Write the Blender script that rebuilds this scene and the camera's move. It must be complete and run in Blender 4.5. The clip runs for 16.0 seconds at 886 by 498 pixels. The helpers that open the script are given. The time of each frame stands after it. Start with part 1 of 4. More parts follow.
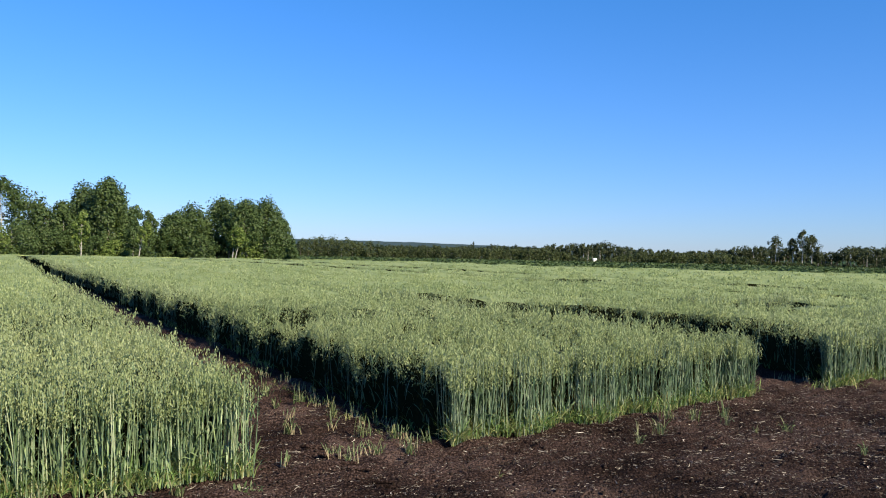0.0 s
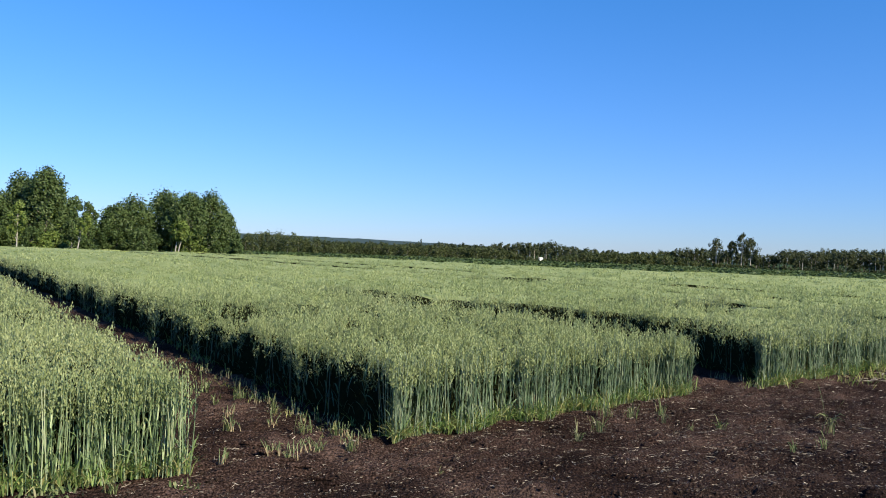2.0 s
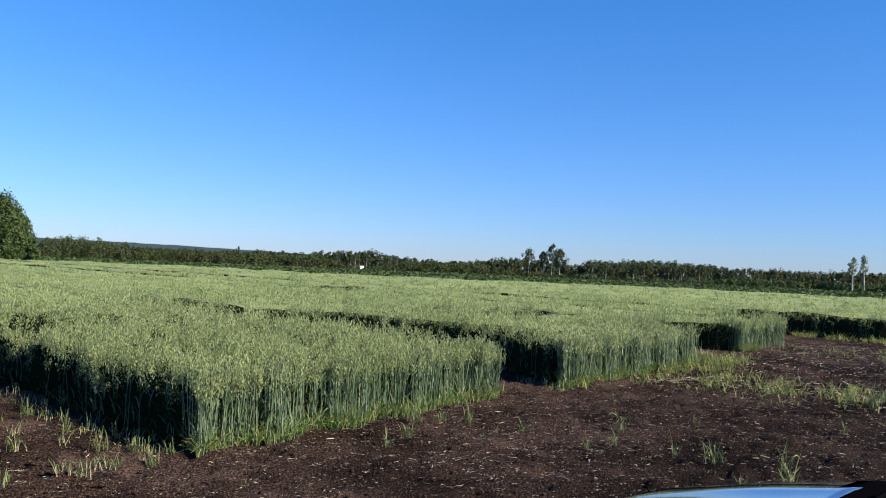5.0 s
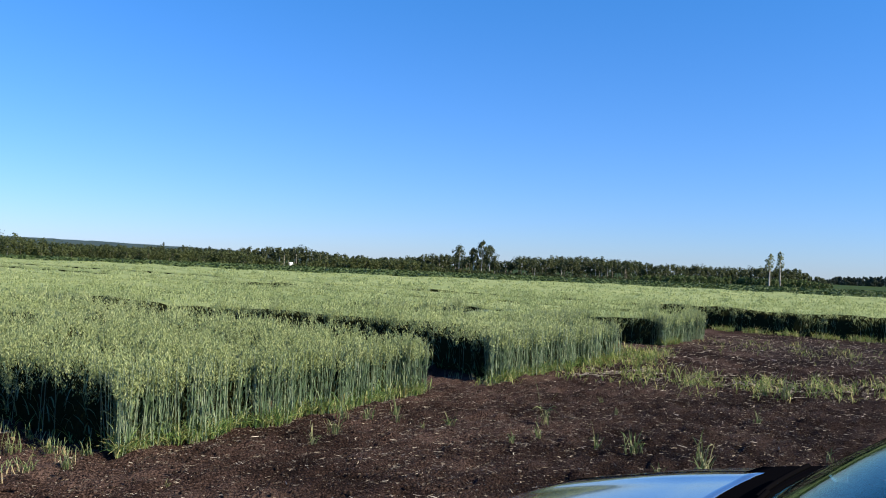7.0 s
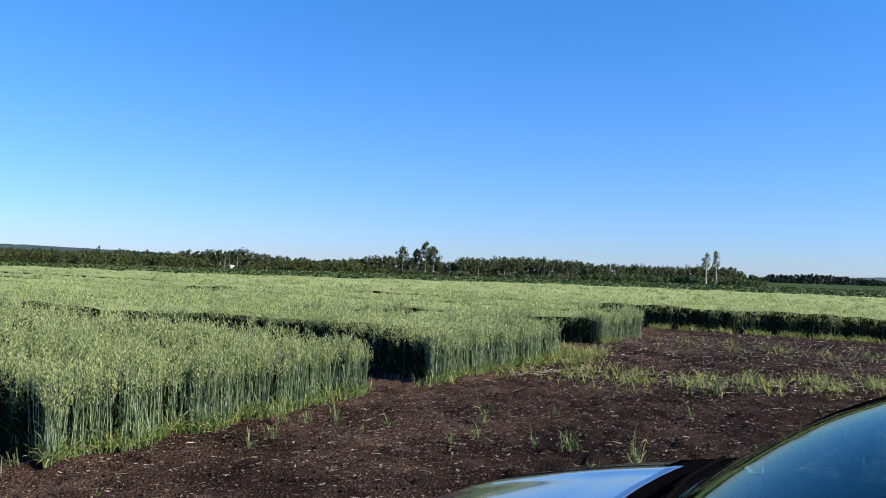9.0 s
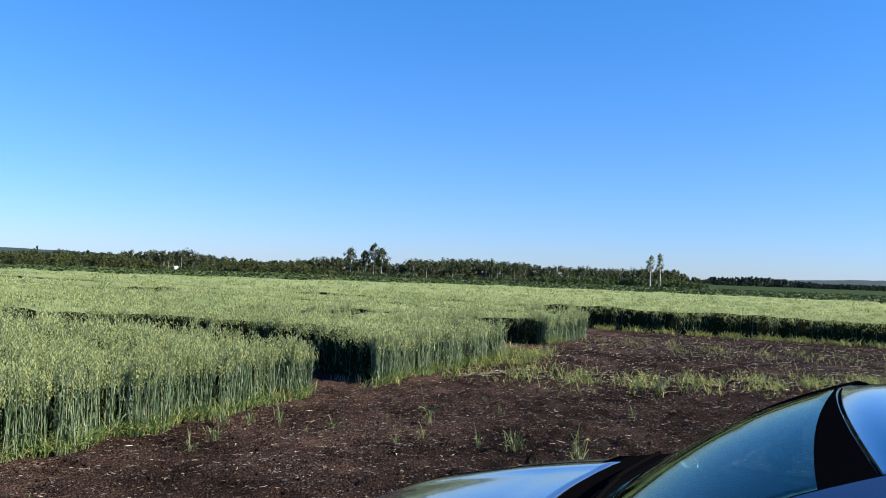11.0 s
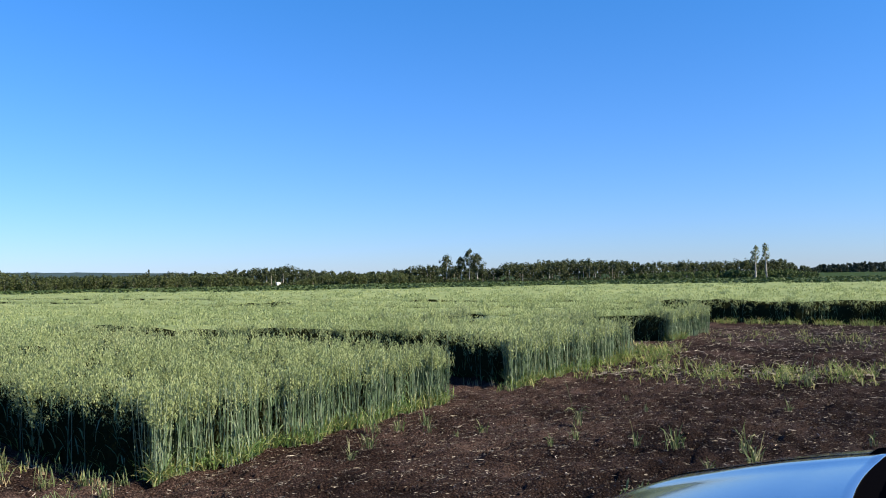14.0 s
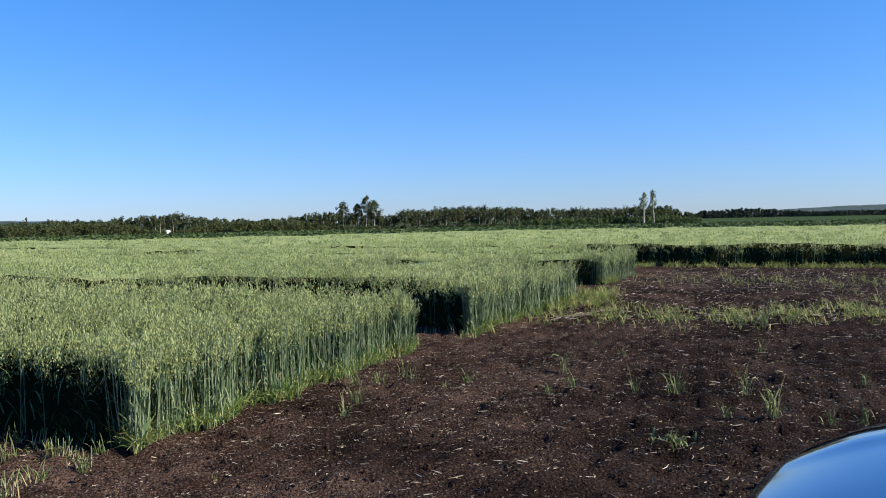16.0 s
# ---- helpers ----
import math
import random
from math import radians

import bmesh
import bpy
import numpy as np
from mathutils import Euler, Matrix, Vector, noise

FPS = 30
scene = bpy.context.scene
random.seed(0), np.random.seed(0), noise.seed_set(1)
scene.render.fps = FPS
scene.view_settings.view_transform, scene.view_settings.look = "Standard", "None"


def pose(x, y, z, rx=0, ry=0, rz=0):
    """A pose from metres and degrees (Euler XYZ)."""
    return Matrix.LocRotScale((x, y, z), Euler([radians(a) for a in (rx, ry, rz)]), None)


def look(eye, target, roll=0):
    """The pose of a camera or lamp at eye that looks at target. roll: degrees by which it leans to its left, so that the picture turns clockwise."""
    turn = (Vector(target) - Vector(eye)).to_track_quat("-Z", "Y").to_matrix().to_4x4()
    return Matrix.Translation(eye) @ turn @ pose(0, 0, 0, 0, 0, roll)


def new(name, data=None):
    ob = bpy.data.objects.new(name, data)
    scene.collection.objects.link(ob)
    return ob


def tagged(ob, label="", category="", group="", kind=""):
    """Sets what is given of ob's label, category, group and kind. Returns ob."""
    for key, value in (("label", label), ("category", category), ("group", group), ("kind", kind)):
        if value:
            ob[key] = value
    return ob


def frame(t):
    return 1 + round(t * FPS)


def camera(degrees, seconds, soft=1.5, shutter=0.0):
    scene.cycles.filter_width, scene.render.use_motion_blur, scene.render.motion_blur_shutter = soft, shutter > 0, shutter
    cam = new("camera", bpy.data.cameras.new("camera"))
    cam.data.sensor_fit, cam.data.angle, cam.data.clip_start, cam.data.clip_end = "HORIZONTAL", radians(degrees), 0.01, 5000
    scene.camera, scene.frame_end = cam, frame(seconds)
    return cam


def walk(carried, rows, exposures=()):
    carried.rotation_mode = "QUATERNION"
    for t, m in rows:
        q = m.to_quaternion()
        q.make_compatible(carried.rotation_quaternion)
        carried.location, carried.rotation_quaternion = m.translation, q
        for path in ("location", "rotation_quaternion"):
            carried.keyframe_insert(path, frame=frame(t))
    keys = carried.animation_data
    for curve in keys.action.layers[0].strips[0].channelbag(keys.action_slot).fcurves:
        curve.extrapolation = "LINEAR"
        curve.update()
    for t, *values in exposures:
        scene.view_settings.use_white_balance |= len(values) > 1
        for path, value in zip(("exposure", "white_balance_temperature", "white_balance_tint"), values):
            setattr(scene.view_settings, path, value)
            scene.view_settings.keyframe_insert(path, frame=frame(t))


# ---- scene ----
cam = camera(56.0, 16.0, soft=1.0)
PATH = [
    (0, (0.051, 0.546, 1.676), (0.031, 2.546, 1.681), 1.1),
    (0.5, (0.055, 0.542, 1.673), (0.071, 2.542, 1.679), 1.5),
    (1, (0.061, 0.528, 1.677), (0.102, 2.528, 1.678), 1.8),
    (1.5, (0.066, 0.54, 1.676), (0.139, 2.538, 1.677), 2.0),
    (2, (0.08, 0.537, 1.678), (0.186, 2.535, 1.68), 2.0),
    (2.5, (0.083, 0.53, 1.679), (0.23, 2.525, 1.683), 2.0),
    (3, (0.098, 0.523, 1.68), (0.293, 2.513, 1.699), 2.1),
    (3.5, (0.107, 0.512, 1.682), (0.363, 2.496, 1.708), 2.2),
    (4, (0.127, 0.5, 1.685), (0.481, 2.468, 1.716), 2.2),
    (4.5, (0.144, 0.493, 1.681), (0.595, 2.441, 1.717), 2.3),
    (7, (0.187, 0.456, 1.679), (0.872, 2.335, 1.716), 2.4),
    (7.5, (0.2, 0.441, 1.68), (0.913, 2.31, 1.718), 2.2),
    (8, (0.216, 0.446, 1.679), (0.954, 2.304, 1.718), 2.3),
    (8.5, (0.223, 0.427, 1.687), (0.992, 2.273, 1.725), 2.0),
    (9, (0.232, 0.41, 1.683), (1.042, 2.238, 1.728), 1.9),
    (9.5, (0.252, 0.417, 1.68), (1.109, 2.223, 1.728), 1.9),
    (10, (0.262, 0.404, 1.672), (1.189, 2.175, 1.727), 2.1),
    (12.5, (0.223, 0.401, 1.67), (1.058, 2.218, 1.717), 1.5),
    (13, (0.204, 0.404, 1.678), (0.959, 2.256, 1.722), 1.5),
    (13.5, (0.139, 0.498, 1.65), (0.81, 2.381, 1.684), 2.6),
    (14, (-0.125, 0.703, 1.625), (0.592, 2.569, 1.688), -1.0),
    (14.5, (-0.303, 0.976, 1.635), (0.41, 2.844, 1.67), 0.3),
    (15, (-0.445, 1.268, 1.624), (0.249, 3.143, 1.688), 0.4),
    (15.5, (-0.647, 1.487, 1.573), (0.228, 3.286, 1.566), -3.2),
    (16, (-0.712, 1.576, 1.59), (0.232, 3.338, 1.521), -1.2),
]
walk(cam, [(t, look(eye, target, roll)) for t, eye, target, roll in PATH],
     [(0.0, 0.83), (4.5, 0.83), (8.0, 0.97), (10.0, 0.98), (12.5, 1.1), (13.5, 1.02), (14.0, 0.97), (15.5, 0.9), (16.0, 0.87)])

# ---- world, sun, exposure ----
SUN_TRAVEL = Vector((-0.743, 0.669, 0)).normalized()
SUN_EL = radians(33)
world = bpy.data.worlds.new("sky")
scene.world = world
world.use_nodes = True
wn = world.node_tree.nodes
sky = wn.new("ShaderNodeTexSky")
sky.sky_type, sky.sun_disc = "NISHITA", False
sky.sun_elevation = SUN_EL
sky.sun_rotation = math.atan2(-SUN_TRAVEL.x, -SUN_TRAVEL.y)
sky.air_density, sky.dust_density, sky.ozone_density = 1.0, 0.1, 2.5
wn["Background"].inputs["Strength"].default_value = 0.062
clear = wn.new("ShaderNodeMix")
clear.data_type, clear.blend_type = "RGBA", "MULTIPLY"
clear.inputs["Factor"].default_value = 1.0
# the deep clean blue of a clear dry evening, paler towards the horizon
way = wn.new("ShaderNodeTexCoord")
axes = wn.new("ShaderNodeSeparateXYZ")
fade = wn.new("ShaderNodeValToRGB")
fade.color_ramp.elements[0].position, fade.color_ramp.elements[0].color = 0.0, (0.298, 0.4, 0.71, 1)
fade.color_ramp.elements[1].position, fade.color_ramp.elements[1].color = 0.34, (0.182, 0.506, 0.85, 1)
gain = wn.new("ShaderNodeMix")
gain.data_type, gain.blend_type = "RGBA", "ADD"
gain.inputs["Factor"].default_value = 1.0
world.node_tree.links.new(way.outputs["Generated"], axes.inputs[0])
world.node_tree.links.new(axes.outputs["Z"], fade.inputs[0])
world.node_tree.links.new(fade.outputs[0], gain.inputs[6])
world.node_tree.links.new(fade.outputs[0], gain.inputs[7])
world.node_tree.links.new(gain.outputs[2], clear.inputs[7])
world.node_tree.links.new(sky.outputs[0], clear.inputs[6])
world.node_tree.links.new(clear.outputs[2], wn["Background"].inputs["Color"])
lamp = bpy.data.lights.new("sun", "SUN")
lamp.energy, lamp.angle, lamp.color = 5.0, radians(0.53), (1.0, 0.87, 0.65)
sun = new("sun", lamp)
ray = Vector((SUN_TRAVEL.x * math.cos(SUN_EL), SUN_TRAVEL.y * math.cos(SUN_EL), -math.sin(SUN_EL)))
sun.matrix_world = look((0, 0, 30), Vector((0, 0, 30)) + ray)


# ---- materials ----
def material(name, stops, scale=4.0, fine=60.0, rough=0.8, bump=0.0, bump_scale=80.0, island=0.0, metal=0.0,
             spec=0.3, trans=0.0, coat=0.0, tight=0.0, single=False):
    """A surface whose colour runs over stops by coarse and fine noise, and by island or object where asked."""
    m = bpy.data.materials.new(name)
    m.use_nodes = True
    t = m.node_tree
    n, l = t.nodes, t.links
    b = n["Principled BSDF"]
    geo = n.new("ShaderNodeNewGeometry")
    a, f = n.new("ShaderNodeTexNoise"), n.new("ShaderNodeTexNoise")
    a.inputs["Scale"].default_value, a.inputs["Detail"].default_value = scale, 4
    f.inputs["Scale"].default_value, f.inputs["Detail"].default_value = fine, 3
    for k in (a, f):
        l.new(geo.outputs["Position"], k.inputs["Vector"])
    mix = n.new("ShaderNodeMath")
    mix.operation = "MULTIPLY_ADD"
    l.new(f.outputs["Fac"], mix.inputs[0])
    mix.inputs[1].default_value = 0.55
    half = n.new("ShaderNodeMath")
    half.operation = "MULTIPLY"
    l.new(a.outputs["Fac"], half.inputs[0])
    half.inputs[1].default_value = 0.45
    l.new(half.outputs[0], mix.inputs[2])
    out = mix.outputs[0]
    if island:
        rnd = n.new("ShaderNodeMath")
        rnd.operation = "MULTIPLY_ADD"
        l.new(n.new("ShaderNodeObjectInfo").outputs["Random"] if single else geo.outputs["Random Per Island"], rnd.inputs[0])
        rnd.inputs[1].default_value = island
        sub = n.new("ShaderNodeMath")
        sub.operation = "SUBTRACT"
        l.new(out, sub.inputs[0])
        sub.inputs[1].default_value = island / 2
        l.new(sub.outputs[0], rnd.inputs[2])
        out = rnd.outputs[0]
    ramp = n.new("ShaderNodeValToRGB")
    e = ramp.color_ramp.elements
    lo, hi = (0.3 + tight, 0.7 - tight) if not island else (0.22, 0.78)
    for i, c in enumerate(stops):
        p = lo + (hi - lo) * i / max(1, len(stops) - 1)
        el = e[i] if i < 2 else e.new(p)
        el.position, el.color = p, (*c, 1)
    l.new(out, ramp.inputs[0])
    l.new(ramp.outputs[0], b.inputs["Base Color"])
    b.inputs["Roughness"].default_value = rough
    b.inputs["Metallic"].default_value = metal
    b.inputs["Specular IOR Level"].default_value = spec
    b.inputs["Coat Weight"].default_value = coat
    b.inputs["Coat Roughness"].default_value = 0.03
    if bump:
        g, h = n.new("ShaderNodeBump"), n.new("ShaderNodeTexNoise")
        h.inputs["Scale"].default_value, h.inputs["Detail"].default_value = bump_scale, 6
        l.new(geo.outputs["Position"], h.inputs["Vector"])
        l.new(h.outputs["Fac"], g.inputs["Height"])
        g.inputs["Strength"].default_value, g.inputs["Distance"].default_value = bump, 0.045
        l.new(g.outputs["Normal"], b.inputs["Normal"])
    if trans:
        tr, ad = n.new("ShaderNodeBsdfTranslucent"), n.new("ShaderNodeMixShader")
        l.new(ramp.outputs[0], tr.inputs["Color"])
        ad.inputs[0].default_value = trans
        l.new(b.outputs[0], ad.inputs[1])
        l.new(tr.outputs[0], ad.inputs[2])
        l.new(ad.outputs[0], n["Material Output"].inputs["Surface"])
    return m


SOIL = material("soil", [(0.0038, 0.0024, 0.002), (0.0138, 0.0088, 0.0074), (0.0435, 0.0298, 0.0254)], 0.9, 60, 1.0, 1.0, 45, spec=0.05, tight=0.09)
CLOD = material("clod", [(0.014, 0.0092, 0.0075), (0.052, 0.036, 0.029)], 2, 50, 0.95, 0.6, 90, island=0.3, spec=0.15)
STRAW = material("straw", [(0.12, 0.1, 0.072), (0.28, 0.238, 0.178), (0.52, 0.465, 0.385)], 3, 60, 0.7, island=0.6)
CHAFF = material("chaff", [(0.06, 0.049, 0.038), (0.14, 0.118, 0.092), (0.34, 0.3, 0.24)], 3, 60, 0.8, island=0.7)
PANICLE = material("oat_panicle", [(0.14, 0.198, 0.079), (0.296, 0.358, 0.156), (0.49, 0.535, 0.28)], 0.35, 13, 0.6, island=0.3, trans=0.42)
STEM = material("oat_stem", [(0.052, 0.09, 0.056), (0.118, 0.176, 0.108), (0.26, 0.315, 0.21)], 0.8, 9, 0.5, island=0.5)
# the first plot has paler, yellower stems and leaves
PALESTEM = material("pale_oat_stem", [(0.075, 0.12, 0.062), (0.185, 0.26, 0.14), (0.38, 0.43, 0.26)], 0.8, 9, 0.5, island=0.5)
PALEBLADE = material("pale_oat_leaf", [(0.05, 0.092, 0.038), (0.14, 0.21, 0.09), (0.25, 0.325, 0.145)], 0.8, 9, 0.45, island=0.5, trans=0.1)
BLADE = material("oat_leaf", [(0.034, 0.068, 0.034), (0.088, 0.145, 0.074), (0.17, 0.24, 0.122)], 0.8, 9, 0.45, island=0.5, trans=0.1)
LOWBLADE = material("oat_low_leaf", [(0.11, 0.2, 0.058), (0.205, 0.305, 0.092), (0.36, 0.355, 0.155)], 1.2, 9, 0.55, island=0.7, trans=0.3)
# near-black stands for the deep shade among the stems
SHADECORE = material("oat_shade_core", [(0.010, 0.012, 0.005), (0.022, 0.026, 0.011)], 3, 40, 1.0, 0.8, 60, spec=0.0)
FARTOP = material("oat_far_top", [(0.1262, 0.1769, 0.0573), (0.2135, 0.2678, 0.0938), (0.3106, 0.3437, 0.1459)], 0.35, 9, 0.8, 1.0, 12)
GRASS = material("weed_grass", [(0.1142, 0.1904, 0.0381), (0.2094, 0.2761, 0.0715), (0.3998, 0.3618, 0.1618)], 1.5, 12, 0.55, island=0.7, trans=0.3)
TUFTLEAF = material("tuft_leaf", [(0.075, 0.12, 0.04), (0.13, 0.18, 0.07), (0.25, 0.25, 0.13)], 1.5, 12, 0.55, island=0.7, trans=0.3, single=True)
STUBBLEPALE = material("stubble_cream", [(0.30, 0.25, 0.15), (0.46, 0.40, 0.25)], 3, 40, 0.7)
STUBBLEGREEN = material("stubble_green", [(0.12, 0.18, 0.08), (0.24, 0.31, 0.15)], 3, 40, 0.6)
WITHERED = material("withered_leaf", [(0.16, 0.085, 0.045), (0.32, 0.19, 0.11)], 3, 30, 0.7, trans=0.2)
CROP = material("low_crop_leaf", [(0.026, 0.05, 0.014), (0.05, 0.082, 0.023), (0.076, 0.112, 0.033)], 0.05, 2, 0.6, island=0.5, trans=0.2)
LEAF = material("poplar_leaf", [(0.036, 0.066, 0.02), (0.076, 0.122, 0.037), (0.138, 0.186, 0.066)], 0.3, 2, 0.55, island=0.35, trans=0.4)
LEAFL = material("willow_leaf", [(0.07, 0.115, 0.022), (0.125, 0.185, 0.036), (0.185, 0.235, 0.06)], 0.3, 2, 0.55, island=0.6, trans=0.3)
WOODLEAF = material("wood_leaf", [(0.037, 0.052, 0.022), (0.068, 0.088, 0.037), (0.118, 0.132, 0.062)], 0.04, 0.6, 0.6, island=0.25, trans=0.5)
DULLBARK = material("grey_bark", [(0.08, 0.072, 0.062), (0.2, 0.182, 0.155), (0.42, 0.39, 0.34)], 0.05, 1.5, 0.85)
ASPENLEAF = material("pale_aspen_leaf", [(0.10, 0.13, 0.06), (0.16, 0.19, 0.09), (0.22, 0.25, 0.13)], 0.3, 2, 0.55, island=0.35, trans=0.3)
HEDGELEAF = material("willow_mound_leaf", [(0.05, 0.068, 0.023), (0.084, 0.108, 0.037), (0.128, 0.148, 0.058)], 0.05, 0.8, 0.6, island=0.25, trans=0.5)
SHRUBLEAF = material("shrub_leaf", [(0.04, 0.07, 0.02), (0.075, 0.115, 0.032), (0.11, 0.15, 0.05)], 0.05, 0.8, 0.6, island=0.3, trans=0.3)
# lighter and bluer than spruce needles, with the haze of distance painted in
HAZESPRUCE = material("hazed_far_spruce", [(0.024, 0.038, 0.027), (0.042, 0.06, 0.042), (0.064, 0.085, 0.056)], 0.04, 0.6, 0.7, island=0.3, trans=0.2)
BARK = material("pale_bark", [(0.17, 0.153, 0.1275), (0.357, 0.34, 0.2975), (0.51, 0.493, 0.442)], 1, 6, 0.85, 0.3, 20)
# woods colour with the blue of distance haze mixed in
HILL = material("hazed_hill_woods", [(0.0234, 0.0468, 0.0468), (0.039, 0.0663, 0.0663)], 0.01, 0.06, 0.95)


# beyond the plots the soil carries a green cover
tree_n, tree_l = SOIL.node_tree.nodes, SOIL.node_tree.links
soil_bsdf = tree_n["Principled BSDF"]
soil_colour = soil_bsdf.inputs["Base Color"].links[0].from_socket
far_len = tree_n.new("ShaderNodeVectorMath")
far_len.operation = "LENGTH"
where = tree_n.new("ShaderNodeNewGeometry")
tree_l.new(where.outputs["Position"], far_len.inputs[0])
step = tree_n.new("ShaderNodeMapRange")
step.inputs["From Min"].default_value, step.inputs["From Max"].default_value = 52, 64
tree_l.new(far_len.outputs["Value"], step.inputs["Value"])
cover = tree_n.new("ShaderNodeMix")
cover.data_type = "RGBA"
cover.inputs[7].default_value = (0.032, 0.056, 0.018, 1)
tree_l.new(step.outputs[0], cover.inputs["Factor"])
# drier, paler ground towards the first alley
east = tree_n.new("ShaderNodeSeparateXYZ")
tree_l.new(where.outputs["Position"], east.inputs[0])
dry = tree_n.new("ShaderNodeMapRange")
dry.inputs["From Min"].default_value, dry.inputs["From Max"].default_value = 1.2, -0.8
dry.inputs["To Max"].default_value = 0.5
tree_l.new(east.outputs["X"], dry.inputs["Value"])
pale = tree_n.new("ShaderNodeMix")
pale.data_type, pale.blend_type = "RGBA", "MULTIPLY"
pale.inputs[7].default_value = (3.1, 3.0, 2.9, 1)
# and a dry trodden strip along the foot of the first plot
foot = tree_n.new("ShaderNodeVectorMath")
foot.operation = "DOT_PRODUCT"
foot.inputs[1].default_value = (0.644, -0.765, 0)
tree_l.new(where.outputs["Position"], foot.inputs[0])
trod = tree_n.new("ShaderNodeMapRange")
trod.inputs["From Min"].default_value, trod.inputs["From Max"].default_value = -2.3, -5.7
trod.inputs["To Max"].default_value = 0.8
tree_l.new(foot.outputs["Value"], trod.inputs["Value"])
both = tree_n.new("ShaderNodeMath")
both.operation, both.use_clamp = "MAXIMUM", True
tree_l.new(dry.outputs[0], both.inputs[0])
tree_l.new(trod.outputs[0], both.inputs[1])
# the ground farther along is mixed paler too
along = tree_n.new("ShaderNodeMapRange")
along.inputs["From Min"].default_value, along.inputs["From Max"].default_value = 6.2, 8.8
along.inputs["To Max"].default_value = 0.12
tree_l.new(east.outputs["Y"], along.inputs["Value"])
palest = tree_n.new("ShaderNodeMath")
palest.operation = "MAXIMUM"
tree_l.new(both.outputs[0], palest.inputs[0])
tree_l.new(along.outputs[0], palest.inputs[1])
tree_l.new(palest.outputs[0], pale.inputs["Factor"])
tree_l.new(soil_colour, pale.inputs[6])
tree_l.new(pale.outputs[2], cover.inputs[6])
tree_l.new(cover.outputs[2], soil_bsdf.inputs["Base Color"])


# ---- mesh helpers ----
def mesh_object(name, verts, faces, mat, parent=None, label="", smooth=False):
    """verts (n, 3); faces (m, k) of one size k."""
    verts, faces = np.asarray(verts, np.float32), np.asarray(faces, np.int32)
    me = bpy.data.meshes.new(name)
    m, k = faces.shape
    me.vertices.add(len(verts))
    me.vertices.foreach_set("co", verts.ravel())
    me.loops.add(m * k)
    me.loops.foreach_set("vertex_index", faces.ravel())
    me.polygons.add(m)
    me.polygons.foreach_set("loop_start", np.arange(0, m * k, k, dtype=np.int32))
    if smooth:
        me.polygons.foreach_set("use_smooth", np.ones(m, bool))
    me.materials.append(mat)
    me.update(calc_edges=True)
    me.validate()
    ob = new(name, me)
    if parent:
        ob.parent = parent
    if label:
        ob["label"] = label
    return ob


def part(name, bm, mat, parent, label="", smooth=True):
    me = bpy.data.meshes.new(name)
    bmesh.ops.recalc_face_normals(bm, faces=bm.faces)
    bm.to_mesh(me)
    bm.free()
    for p in me.polygons:
        p.use_smooth = smooth
    me.materials.append(mat)
    ob = new(name, me)
    ob.parent = parent
    if label:
        ob["label"] = label
    return ob


def empty(name, x, y, z=0, rz=0):
    ob = new(name)
    ob.matrix_world = pose(x, y, z, 0, 0, rz)
    return ob


def strip_quads(path, width, side):
    """A blade along path (k, 3): two rows of vertices, narrowing to the tip."""
    k = len(path)
    w = width * np.array([0.7, *([1.0] * (k - 2)), 0.12])[:, None] / 2
    v = np.concatenate([path - side * w, path + side * w])
    f = [(i, i + 1, k + i + 1, k + i) for i in range(k - 1)]
    return v, np.array(f)


def join(pieces):
    vs, fs, o = [], [], 0
    for v, f in pieces:
        vs.append(v)
        fs.append(np.asarray(f) + o)
        o += len(v)
    return np.concatenate(vs), np.concatenate(fs)


def spread(templates, xy, z0, scale, turn, lean, rng, zscale=None):
    """Copies of templates (verts, quads) set at xy, as one pair of arrays."""
    pick = rng.integers(0, len(templates), len(xy))
    zs = scale if zscale is None else zscale
    vs, fs, o = [], [], 0
    for i, (tv, tf) in enumerate(templates):
        k = np.nonzero(pick == i)[0]
        if not len(k):
            continue
        c, s = np.cos(turn[k])[:, None], np.sin(turn[k])[:, None]
        x = (tv[None, :, 0] * c - tv[None, :, 1] * s) * scale[k, None]
        y = (tv[None, :, 0] * s + tv[None, :, 1] * c) * scale[k, None]
        z = tv[None, :, 2] * zs[k, None]
        x = x + xy[k, 0, None] + z * lean[k, 0, None]
        y = y + xy[k, 1, None] + z * lean[k, 1, None]
        vs.append(np.stack([x, y, z + z0[k, None]], -1).reshape(-1, 3))
        fs.append((tf[None] + o + (np.arange(len(k)) * len(tv))[:, None, None]).reshape(-1, 4))
        o += len(k) * len(tv)
    return np.concatenate(vs), np.concatenate(fs)


def unit(v):
    return v / np.linalg.norm(v, axis=-1, keepdims=True)


# ---- oat plant pieces, in metres, about 0.8 tall ----
def spikelet(at, down, length, width, rng):
    side = unit(np.cross(down, unit(rng.normal(size=3))))
    fold = unit(np.cross(down, side)) * width * 0.35
    mid = at + down * length * 0.45
    v = np.array([at, mid - side * width / 2 + fold, at + down * length, mid + side * width / 2 + fold])
    return v, np.array([[0, 1, 2, 3]])


